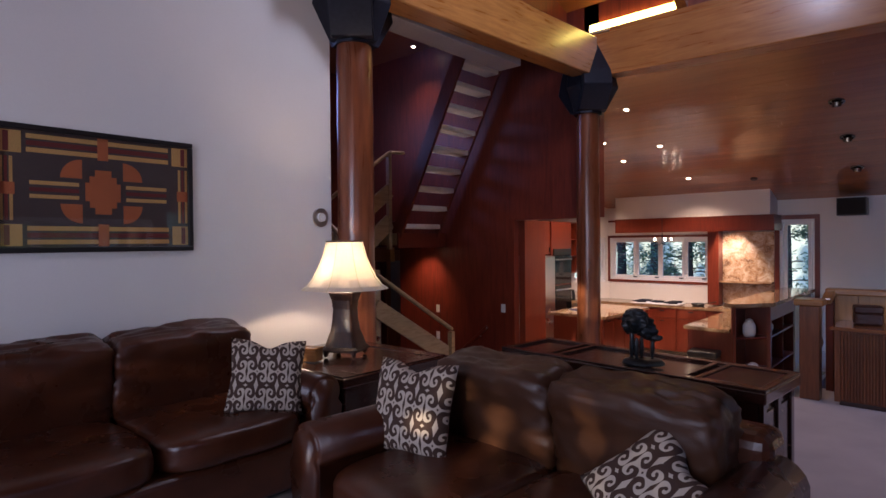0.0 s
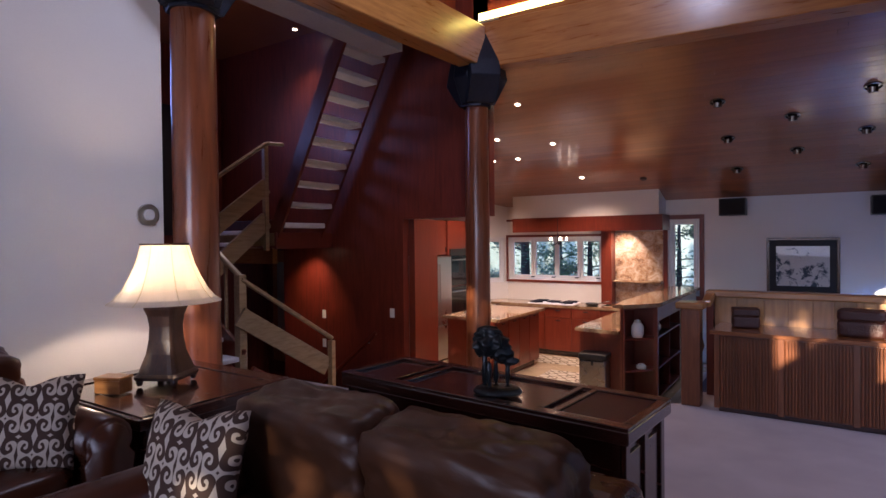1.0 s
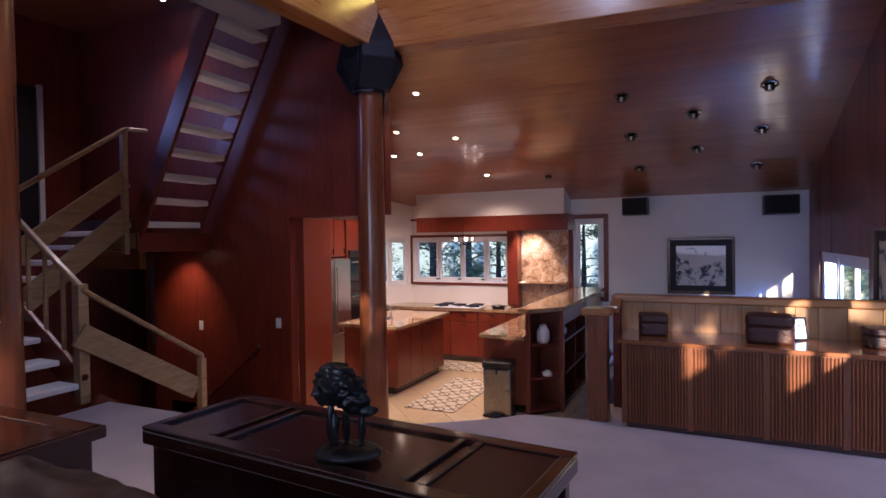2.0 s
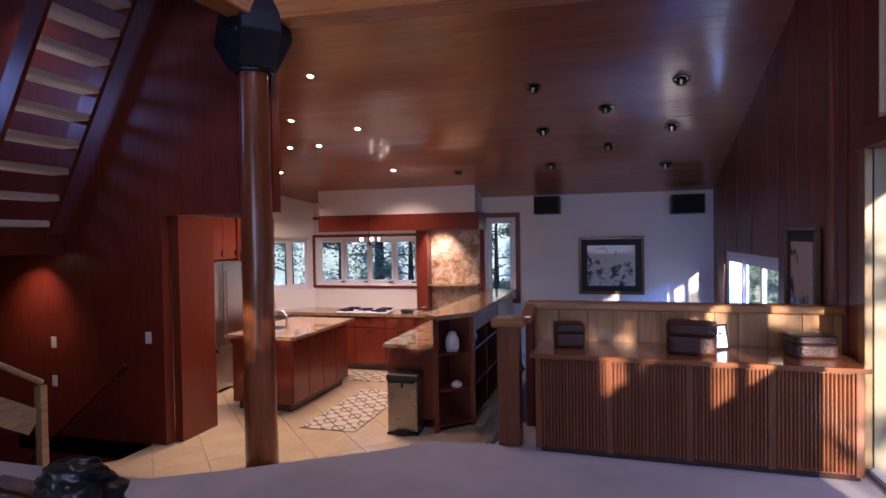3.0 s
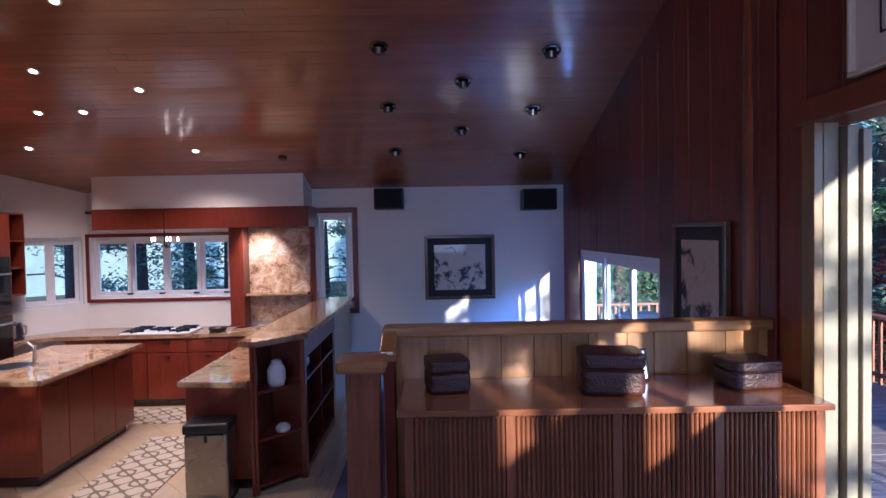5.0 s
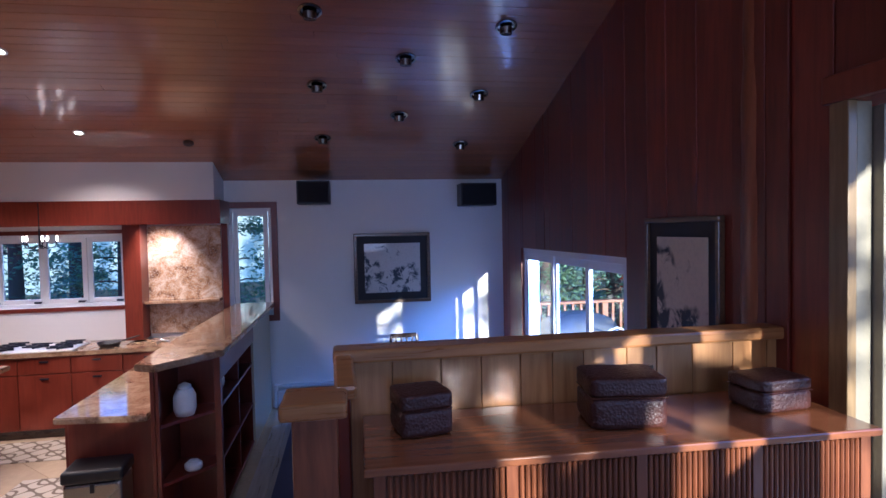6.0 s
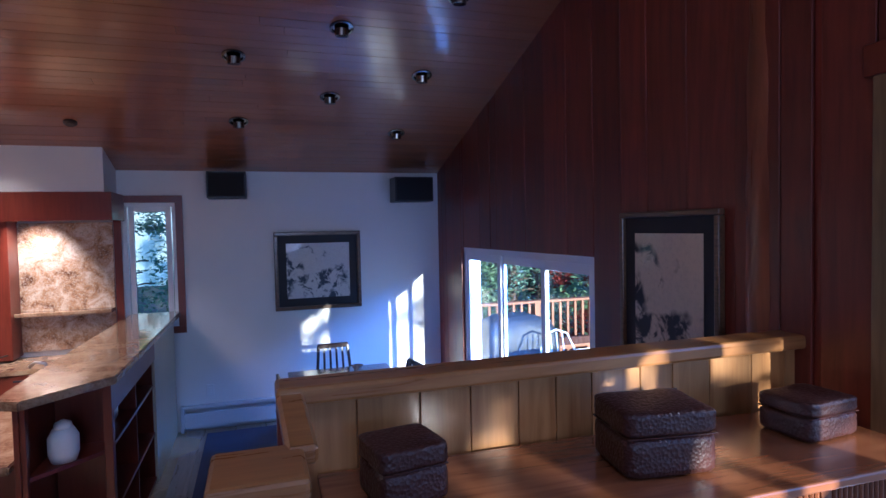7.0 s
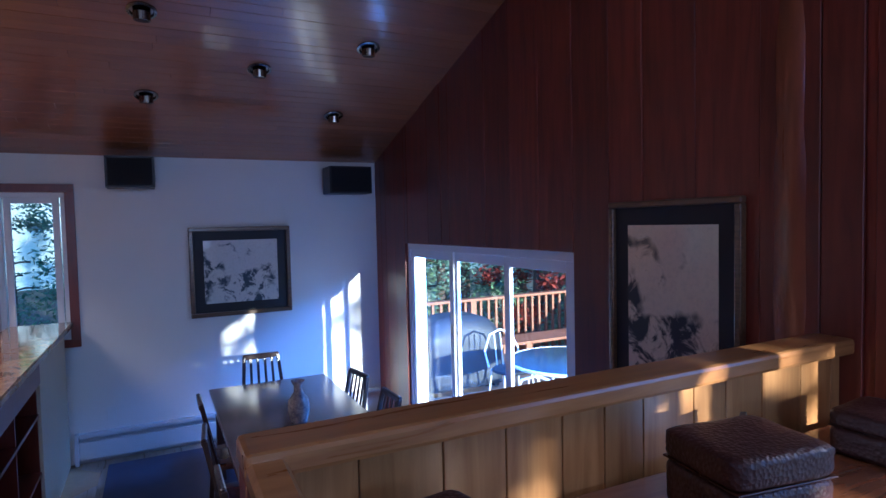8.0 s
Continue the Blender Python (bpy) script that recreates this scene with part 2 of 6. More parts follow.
def granite(name, dark, mid, light, scale, rough=0.12):
    n = Nodes(name)
    vec = n.coords()
    a, b = n.noise(vec, scale, 6, 0.65, 0.8), n.noise(vec, scale * 6, 4, 0.6)
    vor = n.add("ShaderNodeTexVoronoi", Scale=scale * 9)
    n.link(vec, vor.inputs["Vector"])
    col = n.ramp(a, (0.32, dark), (0.47, mid), (0.64, light))
    col = n.mix(n.ramp(b, (0.45, (0, 0, 0)), (0.62, (0.6, 0.6, 0.6))), col, n.ramp(vor.outputs["Distance"], (0.1, dark), (0.7, light)))
    n.base(col)
    n.rough(rough)
    n.bump(b, 0.02, 0.001)
    return n.mat


def scrolls(name, cream, brown, cell):
    """Mirrored scroll damask printed on cloth."""
    n = Nodes(name)
    tc = n.add("ShaderNodeTexCoord")
    sp = n.add("ShaderNodeSeparateXYZ")
    n.link(tc.outputs["Object"], sp.inputs["Vector"])

    def folded(value, size):
        m = n.add("ShaderNodeMath")
        m.operation = "PINGPONG"
        n.link(value, m.inputs[0])
        m.inputs[1].default_value = size
        return n.maths("DIVIDE", m.outputs[0], size)
    u, v = folded(sp.outputs["X"], cell), folded(sp.outputs["Z"], cell * 1.35)
    du, dv = n.maths("SUBTRACT", u, 0.48), n.maths("SUBTRACT", v, 0.55)
    r = n.maths("SQRT", n.maths("ADD", n.maths("MULTIPLY", du, du), n.maths("MULTIPLY", dv, dv)))
    ang = n.maths("ARCTAN2", dv, du)
    curl = n.maths("SINE", n.maths("ADD", ang, n.maths("MULTIPLY", r, 13.0)))
    ogee = n.maths("SINE", n.maths("ADD", n.maths("MULTIPLY", u, 6.28), n.maths("MULTIPLY", n.maths("SINE", n.maths("MULTIPLY", v, 6.28)), 1.4)))
    f = n.maths("ADD", curl, n.maths("MULTIPLY", ogee, 0.55))
    n.base(n.mix(n.ramp(f, (0.10, (0, 0, 0)), (0.24, (1, 1, 1))), brown, cream))
    n.rough(0.85)
    n.bump(n.noise(tc.outputs["Object"], 500, 2), 0.3, 0.002)
    return n.mat


def trellis(name, light, dark, size):
    """A rug of interlaced rounded lattice."""
    n = Nodes(name)
    tc = n.add("ShaderNodeTexCoord")
    sp = n.add("ShaderNodeSeparateXYZ")
    n.link(tc.outputs["Object"], sp.inputs["Vector"])
    x, y = n.maths("MULTIPLY", sp.outputs["X"], 6.283 / size), n.maths("MULTIPLY", sp.outputs["Y"], 6.283 / size)
    f = n.maths("ABSOLUTE", n.maths("ADD", n.maths("MULTIPLY", n.maths("SINE", x), 1.0), n.maths("SINE", y)))
    g = n.maths("ABSOLUTE", n.maths("SUBTRACT", n.maths("MULTIPLY", n.maths("SINE", n.maths("MULTIPLY", x, 0.5)), n.maths("SINE", n.maths("MULTIPLY", y, 0.5))), 0.55))
    h = n.maths("MINIMUM", f, n.maths("MULTIPLY", g, 2.5))
    n.base(n.mix(n.ramp(h, (0.25, (0, 0, 0)), (0.42, (1, 1, 1))), dark, light))
    n.rough(0.95)
    n.bump(n.noise(tc.outputs["Object"], 300, 2), 0.4, 0.002)
    return n.mat


def ink_painting(name, paper, ink, wash, scale, low, high, lean=(0.0, 0.0)):
    n = Nodes(name)
    vec = n.coords()
    axes = n.add("ShaderNodeSeparateXYZ")
    n.link(vec, axes.inputs[0])
    a, b, c = n.noise(vec, scale, 6, 0.65, 0.7), n.noise(vec, scale * 0.45, 3), n.noise(vec, scale * 4, 4, 0.7)
    marks = n.maths("MULTIPLY", n.ramp(a, (low, (0, 0, 0)), (high, (1, 1, 1))), n.ramp(n.maths("ADD", b, n.maths("ADD", n.maths("MULTIPLY", axes.outputs[0], lean[0]), n.maths("MULTIPLY", axes.outputs[2], lean[1]))), (0.46, (0, 0, 0)), (0.56, (1, 1, 1))))
    col = n.mix(n.ramp(c, (0.45, (0, 0, 0)), (0.7, (0.5, 0.5, 0.5))), paper, wash)
    n.base(n.mix(marks, col, ink))
    n.rough(0.75)
    n.bsdf.inputs["Coat Weight"].default_value = 0.5
    n.bsdf.inputs["Coat Roughness"].default_value = 0.03
    return n.mat


def leafy(name, dark, light):
    n = Nodes(name)
    n.base(n.island_tint(n.ramp(n.noise(n.coords(), 2.0, 3), (0.3, dark), (0.7, light)), 0.6, 1.5))
    n.rough(0.6)
    through_leaf = n.add("ShaderNodeBsdfTranslucent")
    n.link(n.bsdf.inputs["Base Color"].links[0].from_socket, through_leaf.inputs["Color"])
    both = n.add("ShaderNodeMixShader", Fac=0.45)
    n.link(n.bsdf.outputs["BSDF"], both.inputs[1])
    n.link(through_leaf.outputs["BSDF"], both.inputs[2])
    n.link(both.outputs["Shader"], n.tree.nodes["Material Output"].inputs["Surface"])
    return n.mat


LEATHER = leather("dark_brown_leather", (0.052, 0.014, 0.006), (0.125, 0.036, 0.013), 0.30)
SUEDE = leather("worn_brown_leather", (0.052, 0.018, 0.007), (0.115, 0.044, 0.017), 0.44)
GRANITE = granite("polished_granite", (0.15, 0.075, 0.037), (0.29, 0.17, 0.09), (0.41, 0.285, 0.17), 6.0, 0.06)
STONE = granite("mottled_stone_slab", (0.12, 0.05, 0.02), (0.42, 0.25, 0.13), (0.66, 0.56, 0.44), 7.0, 0.2)
DAMASK = scrolls("scroll_print_cloth", (0.50, 0.42, 0.33), (0.052, 0.024, 0.014), 0.052)
TRELLIS = trellis("lattice_rug_pile", (0.50, 0.44, 0.34), (0.17, 0.13, 0.09), 0.21)
SHADE = Nodes("pleated_cream_shade")
SHADE.base((0.70, 0.66, 0.58))
SHADE.rough(0.8)
tl = SHADE.add("ShaderNodeBsdfTranslucent")
tl.inputs["Color"].default_value = (0.76, 0.70, 0.59, 1)
ms = SHADE.add("ShaderNodeMixShader", Fac=0.45)
SHADE.link(SHADE.bsdf.outputs["BSDF"], ms.inputs[1])
SHADE.link(tl.outputs["BSDF"], ms.inputs[2])
SHADE.link(ms.outputs["Shader"], SHADE.tree.nodes["Material Output"].inputs["Surface"])
SHADE = SHADE.mat
BRONZE = plain("dark_bronze", (0.030, 0.034, 0.036), 0.35, 0.7, 25, 0.5, 0.3)
TILE = plain("cream_stone_tile", (0.55, 0.43, 0.27), 0.16, 0, 14, 0.12, 0.02)
PLANK = wood("pale_floor_planks", (0.30, 0.24, 0.18), (0.45, 0.37, 0.29), "y", 0.3, 0.6, "piece", 0.2, 0.2)
LAMP_WOOD = wood("dark_lamp_wood", (0.024, 0.010, 0.006), (0.055, 0.022, 0.011), "z", 0.5, 1.5, "", 0.1, 0.2)
SPOT_METAL = plain("smoked_chrome", (0.26, 0.23, 0.19), 0.22, 1.0, 60, 0.1, 0.03)
BULB = glowing("warm_bulb", (1.0, 0.78, 0.45), 11.0)
FLAME = glowing("bright_candle_bulb", (1.0, 0.76, 0.46), 10.0)
COVE = glowing("yellow_strip_light", (1.0, 0.84, 0.16), 5.0)
CREAM = plain("cream_board", (0.62, 0.55, 0.38), 0.5, 0, 60, 0.06, 0.05)
BLUE_RUG = plain("dark_blue_rug", (0.075, 0.08, 0.135), 0.95, 0, 250, 0.3, 0.4)
HEATER = plain("white_heater_steel", (0.60, 0.61, 0.62), 0.4, 0.0, 60, 0.04, 0.02)
CHAIR_WOOD = wood("dark_chair_wood", (0.020, 0.010, 0.008), (0.05, 0.022, 0.014), "z", 0.3, 1.2, "", 0.3, 0.2)
TABLE_WOOD = wood("polished_table_wood", (0.05, 0.022, 0.013), (0.11, 0.048, 0.026), "y", 0.14, 0.7, "", 0.7, 0.2)
DECK = wood("weathered_deck_boards", (0.16, 0.12, 0.10), (0.27, 0.22, 0.19), "x", 0.6, 0.7, "piece", 0.0, 0.3)
REDWOOD = wood("redwood_railing", (0.20, 0.07, 0.035), (0.34, 0.14, 0.07), "z", 0.5, 0.8, "", 0.0, 0.3)
GREEN_DARK = leafy("conifer_leaves", (0.14, 0.24, 0.19), (0.24, 0.37, 0.29))
GREEN_LIGHT = leafy("broad_leaves", (0.14, 0.23, 0.12), (0.26, 0.38, 0.19))
MAPLE = leafy("red_maple_leaves", (0.14, 0.015, 0.01), (0.30, 0.05, 0.03))
BARK = plain("bark", (0.09, 0.06, 0.045), 0.9, 0, 18, 0.4, 0.8)
COVER = plain("blue_grey_vinyl", (0.025, 0.030, 0.045), 0.55, 0, 10, 0.25, 0.3)
CASING = wood("knotty_door_casing", (0.15, 0.09, 0.032), (0.25, 0.16, 0.065), "z", 0.4, 0.9, "", 0.2, 0.5)
DOOR_PAINT = plain("worn_cream_door_paint", (0.22, 0.19, 0.13), 0.5, 0, 40, 0.12, 0.05)
BLACK_GLASS = plain("black_oven_glass", (0.008, 0.008, 0.009), 0.08, 0, 5, 0.1, 0.0)
PAPER = plain("ivory_mat_board", (0.60, 0.55, 0.46), 0.7, 0, 80, 0.04, 0.03)
OUTLET = plain("white_plastic", (0.72, 0.71, 0.68), 0.4, 0, 60, 0.03, 0.0)

# ---- the large structure ----
def ceiling_z(y):
    return 1.98 + 0.31 * (10.55 - y)


# floors
solid("living_floor", prism([(-3.9, -3.2), (1.3, -3.2), (1.3, 5.95), (-0.95, 5.95), (-0.98, 5.42), (-1.45, 5.42), (-1.62, 5.19), (-2.40, 4.68), (-2.85, 4.40), (-4.86, 4.42), (-4.86, 2.74), (-3.9, 2.74)], -0.16, 0.0, 0.02), CARPET,
      "pale mauve cut-pile carpet over the raised living room floor", "floor", "structure")
solid("ground_slab", boxes((-4.78, 2.6, FL - 0.2, 1.3, 6.5, FL - 0.012), (-6.6, 6.5, FL - 0.2, 1.3, 10.8, FL - 0.012), r=0), plain("slab_mortar", (0.46, 0.36, 0.23), 0.8), "grey mortar bed below the tiled lower floor", "floor", "structure")
solid("riser_wall", prism([(-3.9, 2.7), (1.1, 2.7), (1.1, 5.9), (-0.99, 5.9), (-1.02, 5.36), (-1.47, 5.36), (-1.65, 5.14), (-2.43, 4.62), (-2.88, 4.34), (-4.80, 4.36), (-4.80, 2.7), (-3.9, 2.7)], FL - 0.01, -0.165), WALL,
      "plain plaster face below the raised floor", "wall", "structure")

# back wall with two openings
BACK = 10.55
W1 = (-5.11, 0.585, -3.25, 1.395)
W2 = (-2.15, 0.40, -1.66, 1.66)
back = [(-5.14, FL, W1[0], 2.3), (W1[0], FL, W1[2], W1[1]), (W1[0], W1[3], W1[2], 2.3), (W1[2], FL, W2[0], 2.3),
        (W2[0], FL, W2[2], W2[1]), (W2[0], W2[3], W2[2], 2.3), (W2[2], FL, 1.3, 2.3)]
solid("wall_back", boxes(*[(a, BACK, b, c, BACK + 0.16, d) for a, b, c, d in back], r=0), WALL, "off-white painted plaster wall of kitchen and dining area", "wall", "structure")

# right wall: boards with the dining slider and the living room opening
RIGHT = 1.13
S1 = (7.31, FL + 0.02, 9.76, 1.142)
S2 = (3.45, 0.0, 5.58, 1.83)
# S3 and S5 are added, unseen windows, sized for sun on partition and cabinet.
S3 = (-1.3, 1.50, 1.0, 2.05)
S5 = (1.12, 1.00, 3.30, 1.70)
right = [(-3.2, -0.2, S3[0], 6), (S3[0], -0.2, S3[2], S3[1]), (S3[0], S3[3], S3[2], 6), (S3[2], -0.2, S5[0], 6), (S5[0], -0.2, S5[2], S5[1]), (S5[0], S5[3], S5[2], 6), (S5[2], -0.2, S2[0], 6), (S2[0], S2[3], S2[2], 6), (S2[2], FL, S1[0], 6), (S1[0], S1[3], S1[2], 6), (S1[2], FL, BACK, 6), (S1[0], FL - 0.1, S1[2], S1[1]), (S2[0], -0.2, S2[2], -0.01)]
solid("wall_right", boxes(*[(RIGHT + 0.02, a, b, RIGHT + 0.2, c, d) for a, b, c, d in right], r=0), RED_WALL, "dark red-brown timber wall", "wall", "structure")

# Unseen overhang, added to cut high sun through the living room opening.
solid("eave", rbox(RIGHT + 0.21, 0.4, 2.13, 1.95, 6.4, 2.25, 0.004), RED_WALL, "dark stained overhang along the deck, added out of view to cut the sun", "eave", "structure")

# the art wall, the unseen rear wall with an opening added for light
solid("wall_art", rbox(-3.94, -3.2, 0, -3.78, 2.74, 5.6, 0), WALL, "tall off-white plaster wall behind the sofa", "wall", "structure")
RW = (-2.2, 0.6, 0.6, 2.7)
rear = [(-3.94, 0, RW[0], 5.6), (RW[0], 0, RW[2], RW[1]), (RW[0], RW[3], RW[2], 5.6), (RW[2], 0, 1.3, 5.6)]
solid("wall_rear", boxes(*[(a, -3.36, b, c, -3.2, d) for a, b, c, d in rear], r=0), WALL, "unseen off-white plaster wall with a wide opening added for light", "wall", "structure")

# stair hall
for a in ((-6.9, 6.5, -3.0, -4.60, 6.62, 4.4), (-4.60, 6.5, 1.635, -3.3, 6.62, 4.4), (-8.5, 6.5, 1.7, -6.9, 6.62, 4.4), (-8.5, 7.4, -3.0, -6.6, 7.5, 1.8)):
    solid("wall_stair", rbox(*a, 0), RED_WALL, "dark red stained board wall beside the stairs", "wall", "structure")
solid("wall_hall", boxes((-8.5, 2.7, -3.0, -8.38, 7.4, 3.05), (-8.5, 2.7, 3.05, -8.38, 3.0, 4.4), (-8.5, 4.2, 3.05, -8.38, 7.4, 4.4), (-8.5, 3.0, 4.1, -8.38, 4.2, 4.4), (-8.5, 2.58, -3.0, -3.94, 2.7, 4.4), (-8.5, 2.7, -3.1, -4.78, 7.4, -3.0), (-4.80, 2.7, -3.0, -4.78, 6.5, FL - 0.2), r=0), RED_WALL, "dark stained boards of the stair hall", "wall", "structure")
solid("wall_jamb", rbox(-4.60, 6.62, FL, -4.50, 7.16, 1.635, 0.004), RED_WOOD, "cherry-stained panel at the kitchen doorway", "wall", "structure")

# kitchen's west wall with a corner window
def bay(u0, z0, u1, z1):
    """A stretch of the slanted corner wall, u metres from the back wall."""
    c = math.sqrt(0.5)
    return prism([(-5.13 - c * u0, BACK - c * u0), (-5.13 - c * u0 - 0.11, BACK - c * u0 + 0.11), (-5.13 - c * u1 - 0.11, BACK - c * u1 + 0.11), (-5.13 - c * u1, BACK - c * u1)], z0, z1)


for u0, z0, u1, z1 in ((0, FL, 0.06, 3.2), (0.06, FL, 0.76, 0.52), (0.06, 1.40, 0.76, 3.2), (0.76, FL, 1.45, 3.2)):
    solid("wall_bay", bay(u0, z0, u1, z1), WALL, "white plaster wall in the slanted kitchen corner", "wall", "structure")
solid("wall_kitchen", boxes((-6.3, 6.62, FL, -6.15, 9.6, 3.4), r=0), WALL, "white plaster wall of the kitchen", "wall", "structure")

# sloped ceiling of boards, all in one mesh
bm = bmesh.new()
rng = random.Random(4)
y = 6.2
while y < 10.7:
    w = 0.083
    z0, z1 = ceiling_z(y), ceiling_z(y + w - 0.0025)
    x = -6.6 if y > 6.62 else -3.24
    while x < 1.3:
        length = rng.uniform(1.6, 3.6)
        x2 = min(x + length, 1.34)
        lift, lean = rng.uniform(0, 0.0015), rng.uniform(0, 0.0007)
        vs = [bm.verts.new(p) for p in ((x, y, z0 + lift), (x2 - 0.002, y, z0 + lift), (x2 - 0.002, y + w - 0.0025, z1 + lift + lean), (x, y + w - 0.0025, z1 + lift + lean))]
        up = [bm.verts.new(v.co + Vector((0, 0, 0.02))) for v in vs]
        bm.faces.new(vs[::-1])
        bm.faces.new(up)
        for i in range(4):
            bm.faces.new((vs[i], vs[(i + 1) % 4], up[(i + 1) % 4], up[i]))
        x = x2
    y += w
solid("ceiling", bm, CEDAR, "glossy varnished red-brown tongue-and-groove board ceiling, sloped", "ceiling", "structure")
solid("ceiling_upper_edge", slab([(6.2, ceiling_z(6.2) + 0.021), (6.62, ceiling_z(6.62) + 0.021), (6.62, ceiling_z(6.62) + 0.2), (6.2, ceiling_z(6.2) + 0.2)], "x", -3.24, 1.33), DARK_WOOD, "dark roof deck over the boards", "ceiling", "structure")
solid("ceiling_upper", slab([(6.62, ceiling_z(6.62) + 0.021), (10.75, ceiling_z(10.75) + 0.021), (10.75, ceiling_z(10.75) + 0.2), (6.62, ceiling_z(6.62) + 0.2)], "x", -6.6, 1.33), DARK_WOOD, "dark roof deck over the boards", "ceiling", "structure")
solid("ceiling_living", slab([(-3.4, 5.6), (2.6, 5.6), (6.62, 4.25), (6.62, 4.4), (2.6, 5.8), (-3.4, 5.8)], "x", -4.0, 1.33), CEDAR, "high sloped board ceiling over the living room", "ceiling", "structure")
solid("ceiling_hall", rbox(-8.5, 2.6, 4.4, -3.55, 6.62, 4.5, 0), CEDAR, "board ceiling of the stair hall", "ceiling", "structure")
solid("wall_gable", boxes((-3.5, 6.5, 3.3, 1.3, 6.62, 4.5), (-3.85, 2.74, 3.74, -3.75, 6.5, 5.6), r=0), RED_WALL, "board wall above the beam", "wall", "structure")

# beams
def skew_beam():
    bm = bar_between((-3.49, 2.4, 3.51), (-3.265, 6.155, 3.51), 0.24, 0.46, 0.01)
    return bm


solid("beam_long", skew_beam(), HONEY_Y, "honey-coloured laminated timber beam between the log columns", "beam", "structure")
solid("beam_cross", bar_between((-3.36, 6.31, 3.535), (1.14, 6.31, 3.42), 0.30, 0.50, 0.01), HONEY_X, "honey-coloured laminated cross beam under the roof", "beam", "structure")

# soffit over the kitchen counter
solid("soffit", rbox(-4.76, 10.05, 1.715, -2.18, BACK - 0.001, 2.6, 0), WALL, "white plaster soffit above the kitchen counter", "soffit", "structure")




# ---- log columns ----
def column(x, y, z0, z1, r, cap):
    ob = thing("log_column", (x, y, z0), "varnished red-brown log column with a dark steel bracket on top", "column", "log columns")
    prof = [(r * (1.06 - 0.10 * i / 20 + 0.012 * math.sin(i * 2.3)), (z1 - z0) * i / 20) for i in range(21)]
    shaft = turned(prof, 32)
    for v in shaft.verts:
        v.co.x += 0.008 * noise.noise(Vector((v.co.x * 3, v.co.y * 3, v.co.z * 1.5 + x)))
    part("shaft", shaft, LOG, ob, smooth=True)
    c = cap - z0
    bracket = part("bracket", turned([(0.175, c), (0.185, c + 0.05), (0.185, c + 0.62), (0.12, c + 0.74)], 8), IRON, ob, "dark blue-black steel bracket")
    for a, wide, thick in ((0, 1.0, 0.09), (90, 1.0, 0.09), (180, 1.0, 0.09), (270, 1.0, 0.09), (-45, 1.15, 0.17)):
        bm = slab([(0.14, c + 0.02), (0.19 * wide, c + 0.02), (0.36 * wide, c + 0.28), (0.32 * wide, c + 0.46), (0.22 * wide, c + 0.78), (0.10, c + 0.78)], "y", -thick, thick, 0.008)
        bmesh.ops.rotate(bm, verts=bm.verts, cent=(0, 0, 0), matrix=Matrix.Rotation(radians(a), 3, "Z"))
        part("wing", bm, IRON, bracket)
    return ob


column(-3.36, 6.31, FL - 0.012, 3.3, 0.138, 2.88)
column(-3.695, 2.93, 0, 3.3, 0.150, 2.95)
column(1.272, 6.07, 0.0, 3.3, 0.150, 2.95)

# cove above the beams
strip = thing("cove_light", (-2.78, 6.49, 3.93), "bright yellow strip light in the cove above the beam", "strip light")
part("diffuser", rbox(-0.62, -0.05, 0.0, 0.43, 0.0, 0.09, 0.01), COVE, strip)
part("channel", boxes((-0.64, -0.06, -0.03, 0.45, 0.008, -0.001), r=0.002), CREAM, strip)
solid("cove_trim", boxes((-3.74, 2.74, 3.745, -3.50, 6.49, 3.95), (-3.1, 6.38, 3.785, 1.13, 6.46, 3.90), r=0.004), HONEY_X, "honey timber ledge above the beams", "trim", "structure")
solid("rafter", bar_between((-2.27, 6.48, 4.0), (-1.9, 3.0, 5.2), 0.11, 0.2), HONEY_Y, "honey-coloured sloping roof rafter", "beam", "structure")
solid("rafter", bar_between((-0.6, 6.48, 4.0), (-0.6, 3.0, 5.2), 0.11, 0.2), HONEY_Y, "honey-coloured sloping roof rafter", "beam", "structure")
solid("loft_floor", rbox(-3.92, 3.1, 3.30, -3.62, 5.25, 3.42, 0.005), plain("grey_painted_soffit", (0.34, 0.31, 0.32), 0.6), "grey underside of the loft floor", "floor", "structure")


# ---- sofas ----
def cushion(sx, sy, sz, n=14, power=6.0, wrinkle=0.012, seed=0):
    """A stuffed block, centred, with rounded sides and uneven creases."""
    bm = bmesh.new()
    bmesh.ops.create_cube(bm, size=2)
    bmesh.ops.subdivide_edges(bm, edges=bm.edges[:], cuts=n, use_grid_fill=True)
    for v in bm.verts:
        p = v.co.copy()
        length = (abs(p.x) ** power + abs(p.y) ** power + abs(p.z) ** power) ** (1 / power)
        p /= length
        w = 0.55 * noise.noise(Vector((p.x * 1.6 + seed, p.y * 1.6, p.z * 1.6))) + 0.55 * noise.noise(Vector((p.x * 5 + p.z * 3 + seed, p.y * 4, p.z * 7))) * max(abs(p.x), abs(p.z)) ** 2
        v.co = Vector((p.x * sx / 2, p.y * sy / 2, p.z * sz / 2)) + p.normalized() * wrinkle * w
    return bm


def placed(bm, *at):
    bmesh.ops.transform(bm, matrix=pose(*at), verts=bm.verts)
    return bm


